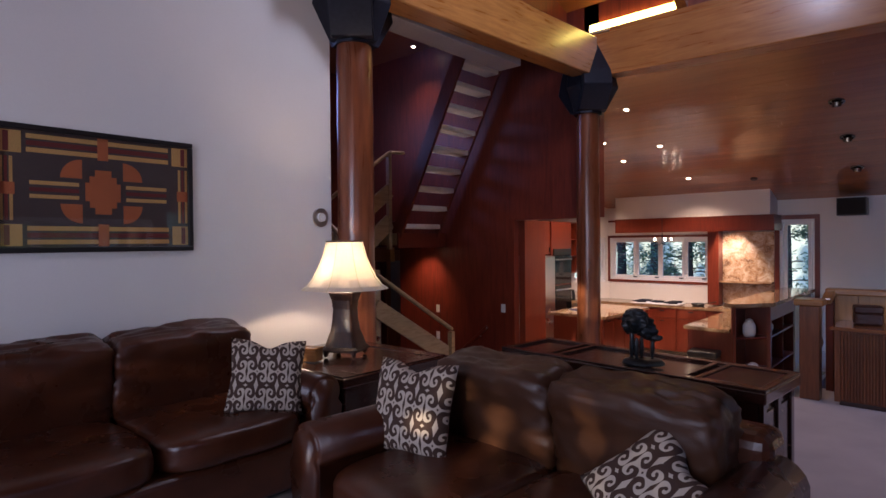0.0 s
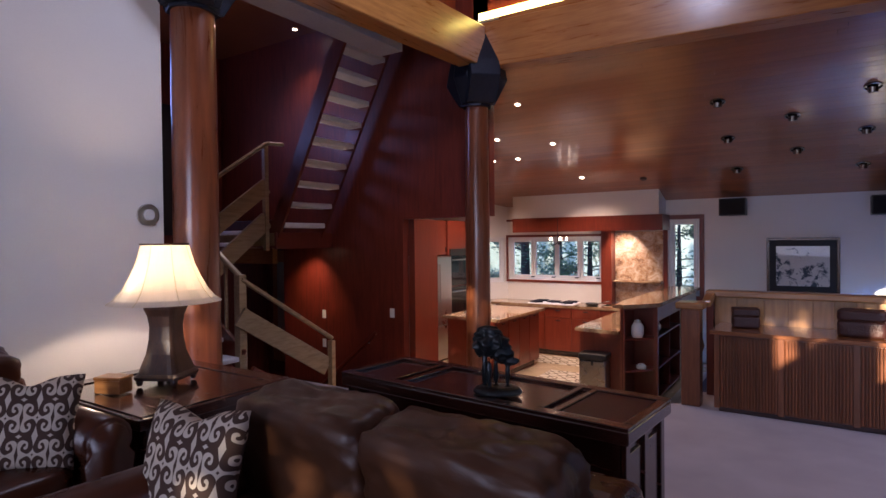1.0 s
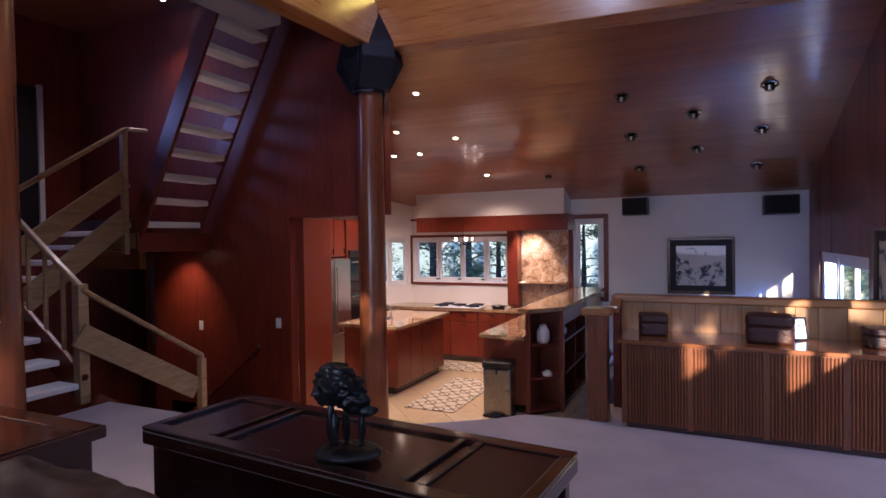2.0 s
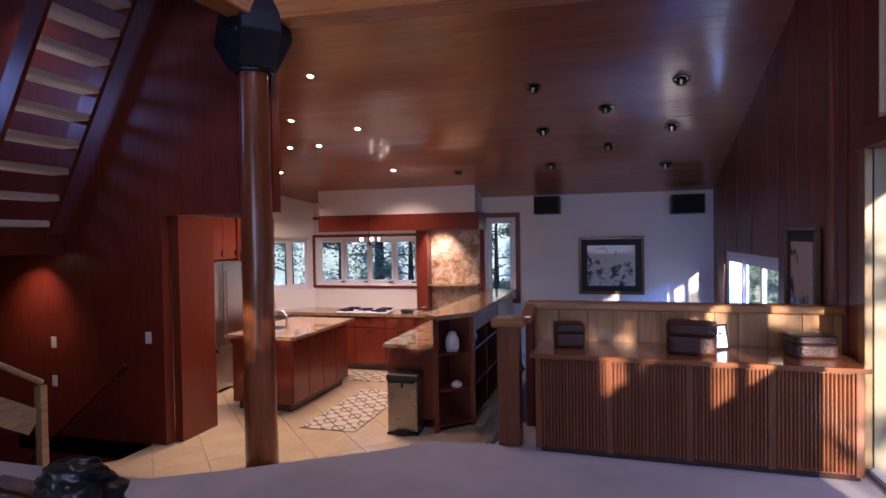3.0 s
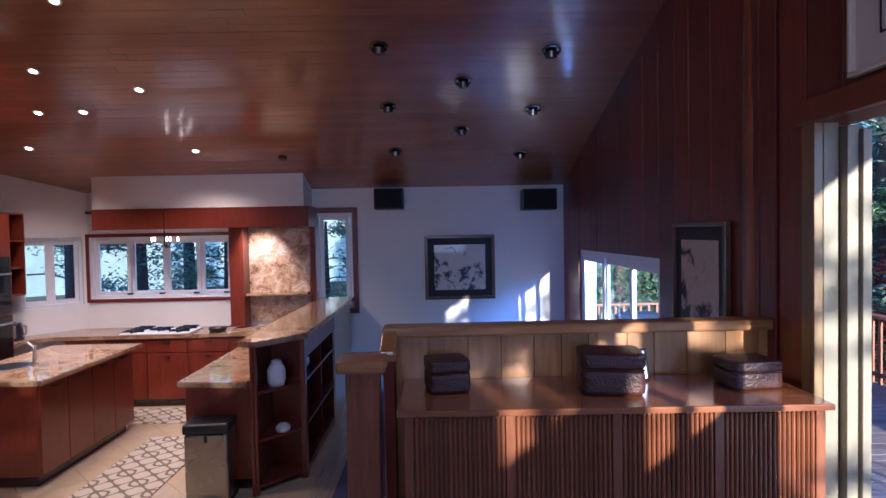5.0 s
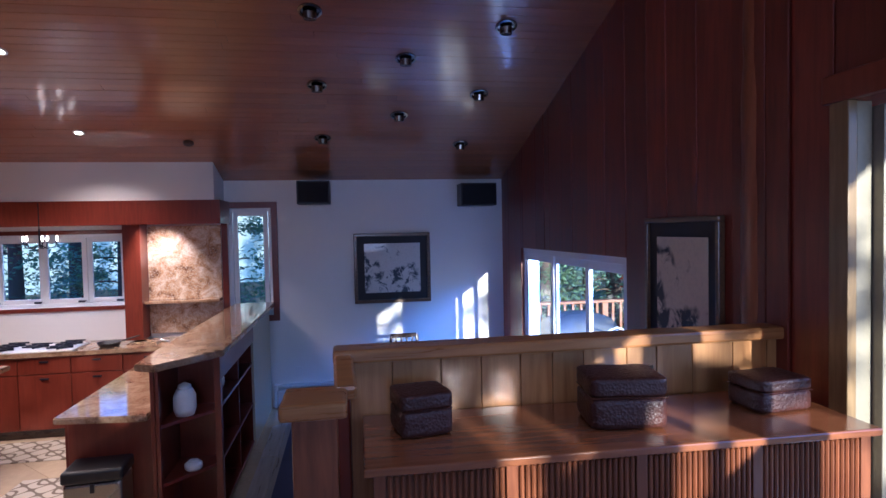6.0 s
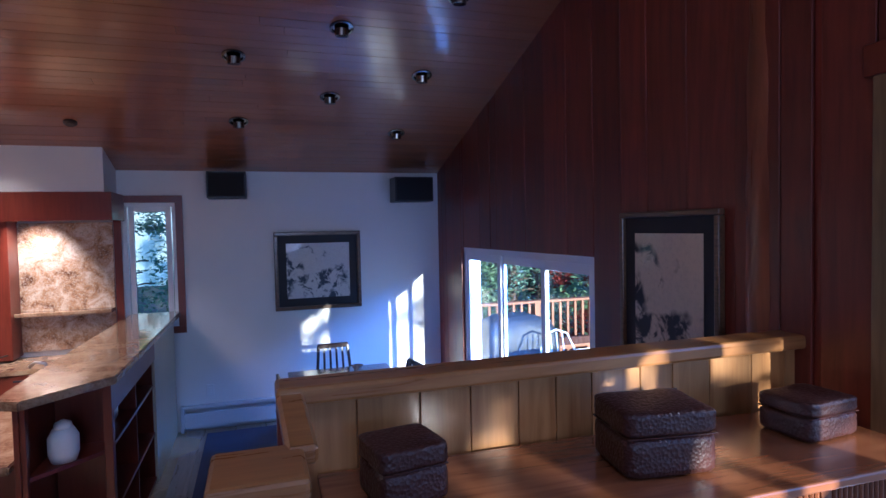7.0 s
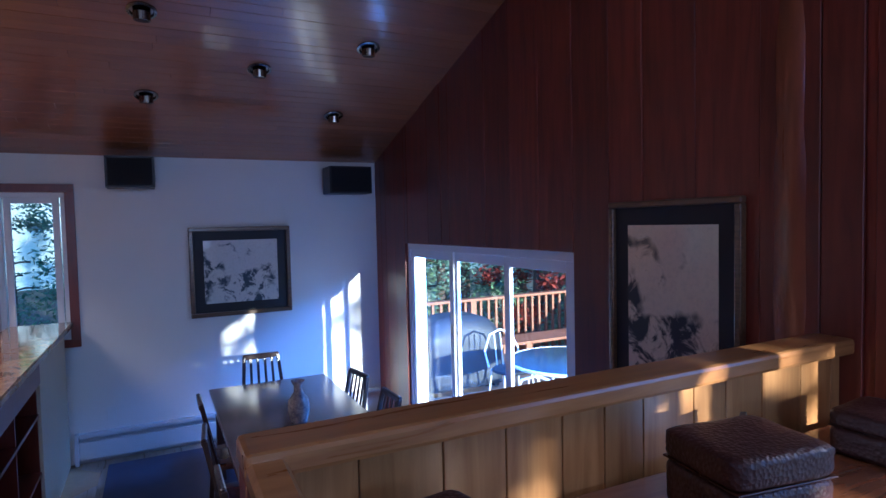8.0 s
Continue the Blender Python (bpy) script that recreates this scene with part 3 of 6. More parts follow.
def rolled_arm(depth, height, r):
    bm = bmesh.new()
    outline = [(-r * 0.75, 0.04), (r * 0.75, 0.04), (r * 0.75, height - r * 1.6)]
    outline += [(r * 1.05 * math.cos(a), height - r + r * math.sin(a)) for a in [radians(x) for x in range(-30, 211, 20)]]
    outline.append((-r * 0.75, height - r * 1.6))
    a = [bm.verts.new((u, 0, v)) for u, v in outline]
    b = [bm.verts.new((u, depth, v)) for u, v in outline]
    bm.faces.new(a[::-1])
    bm.faces.new(b)
    for i in range(len(outline)):
        j = (i + 1) % len(outline)
        bm.faces.new((a[i], a[j], b[j], b[i]))
    bmesh.ops.bevel(bm, geom=[e for e in bm.edges if abs(e.verts[0].co.y - e.verts[1].co.y) < 1e-5], offset=0.025, segments=3, affect="EDGES")
    return bm


def sofa(at, turn, length, depth, label, seats, back_skin, back_height, seed):
    """Faces -y in its own frame; its origin is the middle of the floor below."""
    ob = thing("leather_sofa", at, label, "sofa", "leather sofas", turn)
    arm = 0.10
    part("base", rbox(-length / 2 + 0.06, -depth / 2 + 0.05, 0.05, length / 2 - 0.06, depth / 2, 0.30, 0.03, 3), LEATHER, ob)
    part("back_frame", rbox(-length / 2 + 0.08, depth / 2 - 0.20, 0.28, length / 2 - 0.08, depth / 2, 0.70, 0.05, 3), LEATHER, ob)
    for s in (-1, 1):
        part("arm", placed(rolled_arm(depth - 0.06, 0.62, arm), s * (length / 2 - arm), -depth / 2, 0), LEATHER, ob, smooth=True)
        for f in (-1, 1):
            part("foot", placed(turned([(0.03, 0), (0.04, 0.05)], 12), s * (length / 2 - 0.12), f * (depth / 2 - 0.1), 0), DARK_WOOD, ob)
    width = (length - 4 * arm + 0.04) / seats
    for i in range(seats):
        x = -length / 2 + 2 * arm - 0.02 + width * (i + 0.5)
        part("seat_cushion", placed(cushion(width + 0.005, depth - 0.24, 0.19, 12, 5, 0.008, seed + i), x, -0.10, 0.375), LEATHER, ob, smooth=True)
        part("back_cushion", placed(cushion(width + 0.015, 0.27, back_height, 22, 7.0, 0.030, seed + 7 + i), x, depth / 2 - 0.26, 0.40 + back_height / 2, 10), back_skin, ob, smooth=True)
    return ob


sofa((-3.02, 0.53, 0), 90, 2.62, 1.02, "long dark brown leather sofa with loose back cushions against the wall", 3, LEATHER, 0.47, 3)
sofa((-1.17, 1.64, 0), -4, 1.60, 1.04, "brown leather loveseat with plump creased back cushions", 2, SUEDE, 0.43, 31)


def throw_pillow(m, size):
    ob = tagged(new("throw_pillow"), "square throw pillow in brown and cream scroll print", "pillow", "throw pillows")
    ob.matrix_basis = m
    bm = bmesh.new()
    n = 20
    grid = {}
    for side in (-1, 1):
        for i in range(n + 1):
            for j in range(n + 1):
                u, v = 2 * i / n - 1, 2 * j / n - 1
                edge = i in (0, n) or j in (0, n)
                if edge and side == 1:
                    grid[side, i, j] = grid[-1, i, j]
                    continue
                puff = ((1 - u ** 4) * (1 - v ** 4)) ** 0.55
                pinch = 1 - 0.10 * (1 - abs(u * v)) * max(abs(u), abs(v)) ** 3
                dip = 0.16 * math.exp(-(u / 0.35) ** 2) * max(0, v) ** 2
                w = 0.010 * noise.noise(Vector((u * 2.5, v * 2.5, side)))
                grid[side, i, j] = bm.verts.new((u * size / 2 * pinch, side * (0.068 * puff) + w * puff, size / 2 + (v * pinch - dip) * size / 2))
    for side in (-1, 1):
        for i in range(n):
            for j in range(n):
                bm.faces.new([grid[side, a, b] for a, b in ((i, j), (i + 1, j), (i + 1, j + 1), (i, j + 1))])
    part("cover", bm, DAMASK, ob, smooth=True)
    return ob


throw_pillow(pose(-2.68, 1.46, 0.445, -18, 6, 60), 0.39)
throw_pillow(pose(-1.71, 1.54, 0.435, -17, 0, 10), 0.40)
throw_pillow(pose(-0.83, 1.58, 0.41, -40, 36, -30), 0.37)

# ---- end table, lamp, box, remote ----
tab = thing("end_table", (-3.10, 2.36, 0), "square dark mahogany trunk end table with a framed glossy top", "table")
part("body", rbox(-0.48, -0.42, 0.03, 0.48, 0.42, 0.50, 0.01), DARK_WOOD, tab)
part("top", rbox(-0.52, -0.46, 0.50, 0.52, 0.46, 0.556, 0.008), DARK_WOOD, tab)
for a in ((-0.50, -0.44, 0.5, -0.34), (-0.50, 0.34, 0.5, 0.44), (-0.50, -0.33, -0.40, 0.33), (0.40, -0.33, 0.50, 0.33)):
    part("frame_rail", rbox(a[0], a[1], 0.5565, a[2], a[3], 0.563, 0.002), DARK_WOOD, tab)


def square_shape(rows, n=6):
    """A four-sided body with soft corners from rows (half width, z)."""
    bm = bmesh.new()
    rings = []
    for h, z in rows:
        ring = []
        for q in range(4):
            for k in range(n):
                a = math.pi / 2 * q + math.pi / 2 * (k / (n - 1)) * 0.5 + math.pi / 8
                c, s = math.cos(a), math.sin(a)
                f = (abs(c) ** 6 + abs(s) ** 6) ** (-1 / 6)
                ring.append(bm.verts.new((h * c * f, h * s * f, z)))
        rings.append(ring)
    for a, b in zip(rings, rings[1:]):
        for i in range(len(a)):
            bm.faces.new((a[i], a[(i + 1) % len(a)], b[(i + 1) % len(a)], b[i]))
    bm.faces.new(rings[0][::-1])
    bm.faces.new(rings[-1])
    return bm


lamp = thing("table_lamp", (-3.13, 2.36, 0.5635), "lit table lamp with a cream bell shade on dark wood", "lamp", turn=28)
part("foot_plate", square_shape([(0.135, 0.035), (0.135, 0.05), (0.12, 0.065)]), LAMP_WOOD, lamp)
for sx in (-1, 1):
    for sy in (-1, 1):
        part("foot", placed(turned([(0.012, 0), (0.02, 0.02), (0.016, 0.037)], 10), sx * 0.10, sy * 0.10, 0), LAMP_WOOD, lamp)
part("body", square_shape([(0.118, 0.065), (0.105, 0.11), (0.085, 0.17), (0.073, 0.25), (0.070, 0.32), (0.078, 0.38), (0.092, 0.42), (0.094, 0.435), (0.06, 0.45)]), LAMP_WOOD, lamp)
part("neck", turned([(0.05, 0.449), (0.05, 0.455), (0.018, 0.462), (0.016, 0.50)], 16), OUTLET, lamp)
part("bulb", turned([(0.012, 0.50), (0.028, 0.54), (0.03, 0.57), (0.012, 0.60)], 12), BULB, lamp)
n_sides = 8
rows = [(0.30, 0.455), (0.262, 0.48), (0.222, 0.53), (0.185, 0.60), (0.155, 0.67), (0.135, 0.74), (0.125, 0.78)]
part("shade", turned([(r, z) for r, z in rows] + [(r - 0.003, z) for r, z in rows[::-1]], n_sides * 3, cap=False), SHADE, lamp, "cream fabric bell shade with dark trim")
part("trim", turned([(0.128, 0.776), (0.130, 0.786), (0.122, 0.786), (0.122, 0.776), (0.128, 0.776)], 24, cap=False), LAMP_WOOD, lamp)
for k in range(n_sides):
    a = 2 * math.pi * k / n_sides
    part("rib", tube([((r + 0.001) * math.cos(a), (r + 0.001) * math.sin(a), z) for r, z in rows], 0.0022, 5), CREAM, lamp)
light = new("lamp_light", bpy.data.lights.new("lamp_light", "POINT"))
light.data.energy, light.data.color, light.data.shadow_soft_size = 6.4, (1.0, 0.78, 0.50), 0.035
light.matrix_basis = pose(-3.13, 2.36, 1.20)

wooden = thing("wooden_box", (-3.16, 2.08, 0.5635), "small tan wooden box beside the lamp", "box", turn=24)
part("body", rbox(-0.075, -0.05, 0, 0.075, 0.05, 0.07, 0.005), OAK_X, wooden)
part("lid", rbox(-0.078, -0.053, 0.0705, 0.078, 0.053, 0.088, 0.004), OAK_X, wooden)

dial = thing("volume_dial", (-3.779, 2.63, 1.54), "round brushed metal wall dial with a pale knob", "wall dial")
for nm, r0, d0, d1, mt in (("plate", 0.075, 0, 0.012, STEEL), ("knob", 0.036, 0.0125, 0.03, OUTLET)):
    bm = turned([(r0, d0), (r0, d1 - 0.002), (r0 * 0.93, d1)], 28)
    bmesh.ops.rotate(bm, verts=bm.verts, cent=(0, 0, 0), matrix=Matrix.Rotation(math.pi / 2, 3, "Y"))
    part(nm, bm, mt, dial)

# ---- carved trunk behind the loveseat, statue, plant ----
trunk = thing("console_trunk", (-1.185, 2.615, 0), "dark mahogany console trunk with a panelled glossy top", "console", turn=-5)
trunk.scale = (1.01, 1.03, 1.0)
part("body", rbox(-0.63, -0.19, 0.20, 0.63, 0.19, 0.69, 0.008), DARK_WOOD, trunk)
part("top", rbox(-0.665, -0.215, 0.69, 0.665, 0.215, 0.738, 0.006), DARK_WOOD, trunk)
for a in ((-0.665, -0.215, 0.665, -0.165), (-0.665, 0.165, 0.665, 0.215), (-0.665, -0.163, -0.63, 0.163), (0.63, -0.163, 0.665, 0.163), (0.315, -0.163, 0.34, 0.163), (0.375, -0.163, 0.40, 0.163), (-0.40, -0.163, -0.375, 0.163), (-0.34, -0.163, -0.315, 0.163)):
    part("top_rail", rbox(a[0], a[1], 0.7385, a[2], a[3], 0.75, 0.003), DARK_WOOD, trunk)
part("panel", rbox(0.402, -0.16, 0.7385, 0.628, 0.16, 0.743, 0.002), plain("oxblood_leather", (0.075, 0.016, 0.010), 0.4, 0, 90, 0.2, 0.2), trunk, "oxblood leather inset panel")
for s in (-1, 1):
    for f in (-1, 1):
        part("leg", placed(turned([(0.035, 0), (0.045, 0.03), (0.03, 0.07), (0.045, 0.12), (0.032, 0.17), (0.045, 0.20), (0.045, 0.22)], 14), s * 0.59, f * 0.15, 0), DARK_WOOD, trunk, smooth=True)
    part("side_panel", rbox(s * 0.632 - 0.006, -0.14, 0.26, s * 0.632 + 0.006, 0.14, 0.64, 0.003), DARK_WOOD, trunk)
    for yy in (-0.17, 0.0, 0.17):
        part("stile", rbox(s * 0.640 - 0.008, yy - 0.018, 0.21, s * 0.640 + 0.008, yy + 0.018, 0.688, 0.003), DARK_WOOD, trunk)


def lump(bm, at, r, squash=(1, 1, 1), seed=0, amp=0.25):
    made = bmesh.ops.create_icosphere(bm, subdivisions=3, radius=r)
    for v in made["verts"]:
        p = v.co.copy()
        k = 1 + amp * noise.noise(p * (2.2 / r) + Vector((seed, 0, 0)))
        v.co = Vector((p.x * squash[0] * k + at[0], p.y * squash[1] * k + at[1], p.z * squash[2] * k + at[2]))


bm = bmesh.new()
base_rows = turned([(0.105, 0), (0.108, 0.012), (0.095, 0.03), (0.07, 0.036)], 28)
bmesh.ops.scale(base_rows, verts=base_rows.verts, vec=(1.15, 0.8, 1))
tmp = bpy.data.meshes.new("plinth")
base_rows.to_mesh(tmp)
base_rows.free()
bm.from_mesh(tmp)
for i, (at, r, sq) in enumerate((((-0.035, 0, 0.25), 0.075, (1.15, 0.9, 0.8)), ((-0.05, 0.01, 0.30), 0.05, (1.3, 1, 0.7)), ((0.02, 0, 0.21), 0.05, (1.2, 0.8, 0.9)), ((-0.065, 0.02, 0.12), 0.015, (1, 1, 6.5)), ((-0.01, 0.02, 0.10), 0.014, (1, 1, 5.5)),
                                 ((0.05, 0.0, 0.11), 0.013, (1, 1, 6)), ((-0.04, -0.035, 0.10), 0.014, (1, 1, 5.5)), ((0.07, 0, 0.16), 0.026, (1.6, 0.8, 0.7)), ((-0.09, 0, 0.22), 0.03, (0.8, 1, 1.3)), ((0.02, 0.0, 0.18), 0.028, (1.1, 1, 1.2)))):
    lump(bm, at, r, sq, i * 3.1, 0.45)
st = solid("statue", bm, BRONZE, "small dark bronze statue on an oval base on the console", "statue")
skin = st.modifiers.new("skin", "REMESH")
skin.mode, skin.voxel_size, skin.use_smooth_shade = "VOXEL", 0.006, True
st.matrix_basis = pose(-1.085, 2.50, 0.7505, 0, 0, 25) @ Matrix.Diagonal((0.78, 0.78, 0.78, 1))

# ---- wall art ----
art = thing("framed_textile", (-3.779, 1.065, 1.645), "dark framed geometric panel in orange, red and gold behind glass", "wall art")
DARK_FRAME = plain("black_frame", (0.012, 0.010, 0.010), 0.35, 0, 60, 0.2, 0.05)
ORANGE, GOLD, DARKRED, CHAR = (plain(nm, c, 0.7, 0, 90, 0.18, 0.1) for nm, c in (("orange_cloth", (0.50, 0.12, 0.04)), ("gold_cloth", (0.62, 0.31, 0.10)), ("dark_red_cloth", (0.17, 0.022, 0.02)), ("charcoal_cloth", (0.075, 0.046, 0.044))))


def flat(nm, y0, z0, y1, z1, d, mt, parent):
    return part(nm, boxes((d, y0, z0, d + 0.0012, y1, z1), r=0), mt, parent)


def artflat(nm, y0, z0, y1, z1, d, mt, parent):
    return flat(nm, 0.63 * y0, 1.08 * z0, 0.63 * y1, 1.08 * z1, d, mt, parent)


W, Hh = 0.53, 0.352
part("backing", boxes((0.001, -W, -Hh, 0.008, W, Hh), r=0), CHAR, art)
for a in ((-W, Hh - 0.03, W, Hh), (-W, -Hh, W, -Hh + 0.03), (-W, -Hh + 0.031, -W + 0.03, Hh - 0.031), (W - 0.03, -Hh + 0.031, W, Hh - 0.031)):
    part("frame", rbox(0.0005, a[0], a[1], 0.03, a[2], a[3], 0.004), DARK_FRAME, art)
for s in (-1, 1):
    for k, (o, mt) in enumerate(((0.27, GOLD), (0.235, DARKRED), (0.20, GOLD))):
        artflat("band", -0.60, s * o - 0.012, 0.60, s * o + 0.012, 0.0082, mt, art)
    for k, (o, mt) in enumerate(((0.78, GOLD), (0.745, DARKRED), (0.71, GOLD))):
        artflat("band", s * o - 0.012, -0.16, s * o + 0.012, 0.16, 0.0082, mt, art)
    artflat("block", -0.045, s * 0.235 - 0.06, 0.045, s * 0.235 + 0.06, 0.0096, ORANGE, art)
    artflat("block", s * 0.745 - 0.06, -0.03, s * 0.745 + 0.06, 0.03, 0.0096, ORANGE, art)
    for o, mt in ((0.035, GOLD), (0.0, DARKRED), (-0.035, GOLD)):
        artflat("bar", s * 0.20 + (0 if s > 0 else -0.38), o - 0.010, s * 0.20 + (0.38 if s > 0 else 0), o + 0.010, 0.0082, mt, art)
    for f in (-1, 1):
        artflat("corner", s * 0.72 - 0.085, f * 0.235 - 0.055, s * 0.72 + 0.085, f * 0.235 + 0.055, 0.0096, GOLD, art)
        artflat("corner", s * 0.745 - 0.02, f * 0.235 - 0.05, s * 0.745 + 0.02, f * 0.235 + 0.05, 0.0110, DARKRED, art)
        fan = [(s * 0.11, f * 0.075)] + [(s * (0.11 + 0.11 * math.cos(radians(a))), f * (0.075 + 0.11 * math.sin(radians(a)))) for a in range(0, 91, 15)]
        part("petal", slab(fan, "x", 0.0082, 0.0094), ORANGE, art)
for a, b in ((0.15, 0.05), (0.115, 0.085), (0.07, 0.12)):
    artflat("medallion", -a, -b, a, b, 0.0096 + 0.0014 * (a < 0.15) + 0.0014 * (a < 0.1), ORANGE, art)
art_glass = part("pane", boxes((0.018, -W + 0.028, -Hh + 0.028, 0.020, W - 0.028, Hh - 0.028), r=0), GLASS, art)


def framed_picture(m, w, h, frame_w, mat_w, inner, label, outer, mat):
    """Faces +y in its own frame, hung with its back at y = 0 and its middle at the origin."""
    ob = tagged(new("framed_picture"), label, "picture")
    ob.matrix_basis = m
    part("backing", boxes((-w / 2 + 0.01, 0.001, -h / 2 + 0.01, w / 2 - 0.01, 0.012, h / 2 - 0.01), r=0), DARK_FRAME, ob)
    f = frame_w
    for a in ((-w / 2, h / 2 - f, w / 2, h / 2), (-w / 2, -h / 2, w / 2, -h / 2 + f), (-w / 2, -h / 2 + f, -w / 2 + f, h / 2 - f), (w / 2 - f, -h / 2 + f, w / 2, h / 2 - f)):
        part("frame", rbox(a[0], 0.0005, a[1], a[2], 0.04, a[3], 0.006), outer, ob)
    part("mat", boxes((-w / 2 + f, 0.0125, -h / 2 + f, w / 2 - f, 0.016, h / 2 - f), r=0), mat, ob)
    g = f + mat_w
    part("sheet", boxes((-w / 2 + g, 0.0165, -h / 2 + g, w / 2 - g, 0.019, h / 2 - g), r=0), inner, ob)
    return ob


BROWN_FRAME = wood("dark_brown_frame", (0.07, 0.036, 0.016), (0.15, 0.08, 0.034), "x", 0.35, 1.5, "", 0.3, 0.2)
NAVY_MAT = plain("black_mat_board", (0.012, 0.011, 0.014), 0.6, 0, 60, 0.15, 0.02)
INK_WIDE = ink_painting("ink_blossom_painting", (0.64, 0.62, 0.57), (0.05, 0.07, 0.09), (0.48, 0.45, 0.40), 11.0, 0.50, 0.58, (0.0, -0.25))
INK_TALL = ink_painting("ink_scroll_painting", (0.58, 0.47, 0.33), (0.03, 0.03, 0.032), (0.42, 0.35, 0.27), 9.0, 0.46, 0.56, (0.35, -0.28))
framed_picture(pose(-0.25, 10.549, 0.912, 0, 0, 180), 0.925, 0.845, 0.04, 0.085, INK_WIDE, "ink wash painting in a black mat and dark wooden frame", BROWN_FRAME, NAVY_MAT)
framed_picture(pose(1.129, 6.61, 0.90, 0, 0, 90), 0.74, 1.02, 0.03, 0.085, INK_TALL, "tall ink wash painting in a black mat and wooden frame", BROWN_FRAME, NAVY_MAT)
print_art = framed_picture(pose(1.129, 4.68, 2.47, 0, 0, 90), 1.18, 1.02, 0.02, 0.13, PAPER, "large framed print with black and red curved bands above the opening", CREAM, PAPER)
for a in ((-0.44, -0.38, 0.44, -0.372), (-0.44, 0.372, 0.44, 0.38), (-0.44, -0.372, -0.432, 0.372), (0.432, -0.372, 0.44, 0.372)):
    part("inner_line", boxes((a[0], 0.0166, a[1], a[2], 0.0205, a[3]), r=0), DARK_FRAME, print_art)
for k, (r0, mt) in enumerate(((0.43, DARK_FRAME), (0.405, PAPER), (0.385, DARK_FRAME), (0.375, ORANGE), (0.28, PAPER), (0.22, DARK_FRAME), (0.18, PAPER))):
    bm = turned([(r0, 0), (r0, 0.0008)], 40)
    bmesh.ops.rotate(bm, verts=bm.verts, cent=(0, 0, 0), matrix=Matrix.Rotation(-math.pi / 2, 3, "X"))
    bmesh.ops.scale(bm, verts=bm.verts, vec=(1.0, 1, 0.85))
    part("band", placed(bm, 0.0, 0.0192 + 0.0010 * k, 0.03), mt, print_art)

# ---- reeded cabinet ----
cab = thing("reeded_cabinet", (-0.72, 5.37, 0), "long low brown cabinet with reeded sliding doors and a polished top", "cabinet", turn=-1.2)
part("carcass", boxes((0.02, 0.03, 0.05, 1.775, 0.50, 0.601), r=0.003), REED, cab)
part("plinth", boxes((0.03, 0.03, 0.001, 1.765, 0.49, 0.049), r=0.002), DARK_WOOD, cab)
part("top", rbox(-0.03, -0.022, 0.602, 1.80, 0.51, 0.630, 0.006, 2), CAB_TOP, cab, "polished wooden top")
posts = [0.0, 0.43, 0.88, 1.31, 1.735]
for x in posts:
    part("stile", rbox(x, 0.004, 0.03, x + 0.04, 0.029, 0.601, 0.003), REED, cab)
reed = rbox(-0.0072, -0.008, 0.045, 0.0072, 0.008, 0.592, 0.005, 1)
reed_mesh = mesh_of("reed", reed, REED)
for a, b in zip(posts, posts[1:]):
    door = part("door", rbox(a + 0.041, 0.018, 0.038, b - 0.001, 0.0295, 0.600, 0.001), REED, cab)
    count = int((b - a - 0.05) / 0.0195)
    for i in range(count):
        piece = new("reed", reed_mesh)
        piece.parent = door
        piece.matrix_basis = pose(a + 0.053 + i * (b - a - 0.066) / (count - 1), 0.0095, 0)

# leather boxes on the cabinet
def embossed(name, dark, light):
    n = Nodes(name)
    vor = n.add("ShaderNodeTexVoronoi", Scale=95.0)
    n.link(n.coords(), vor.inputs["Vector"])
    n.base(n.mix(n.noise(n.coords(), 6.0, 4), dark, light))
    n.rough(n.maths("ADD", n.maths("MULTIPLY", vor.outputs["Distance"], 0.25), 0.34))
    n.bump(vor.outputs["Distance"], 0.6, 0.004)
    return n.mat


BOX_SKIN = embossed("embossed_dark_leather", (0.024, 0.007, 0.005), (0.065, 0.018, 0.011))
for (x, y, w, d, h, tn) in ((-0.53, 5.67, 0.195, 0.19, 0.155, 10), (0.225, 5.60, 0.285, 0.24, 0.19, -9), (0.88, 5.63, 0.24, 0.20, 0.13, 4)):
    bx = thing("leather_box", (x, y, 0.631), "dark brown embossed leather box with a quilted lid", "box", "leather boxes", tn)
    part("body", placed(cushion(w, d, h * 0.62, 8, 9, 0.003, x), 0, 0, h * 0.31), BOX_SKIN, bx, smooth=True)
    part("lid", placed(cushion(w + 0.002, d + 0.002, h * 0.38, 8, 9, 0.004, x + 5), 0, 0, h * 0.805), BOX_SKIN, bx, smooth=True)
    part("strap", rbox(-w / 2 + 0.004, -d / 2 + 0.002, h * 0.605, w / 2 - 0.004, d / 2 - 0.002, h * 0.63, 0.002), LEATHER, bx)
pf = thing("photo_frame", (0.415, 5.715, 0.631), "small upright frame with a bright pale picture", "photo frame", turn=30)
for a in ((-0.055, 0, 0.055, 0.014), (-0.055, 0.146, 0.055, 0.16), (-0.055, 0.0142, -0.042, 0.1458), (0.042, 0.0142, 0.055, 0.1458)):
    bm = rbox(a[0], -0.008, a[1], a[2], 0.008, a[3], 0.002)
    part("frame", placed(bm, 0, 0, 0, -10), DARK_FRAME, pf)
# the pale picture is given a weak emission of its own
part("picture", placed(boxes((-0.042, -0.002, 0.014, 0.042, 0.002, 0.146), r=0), 0, 0, 0, -10), glowing("glowing_picture", (0.72, 0.82, 1.0), 0.6), pf, "glowing pale picture")
part("stand", placed(boxes((-0.01, -0.004, 0.0, 0.01, 0.0, 0.11), r=0.001), 0, 0.055, 0.004, 22), DARK_FRAME, pf)

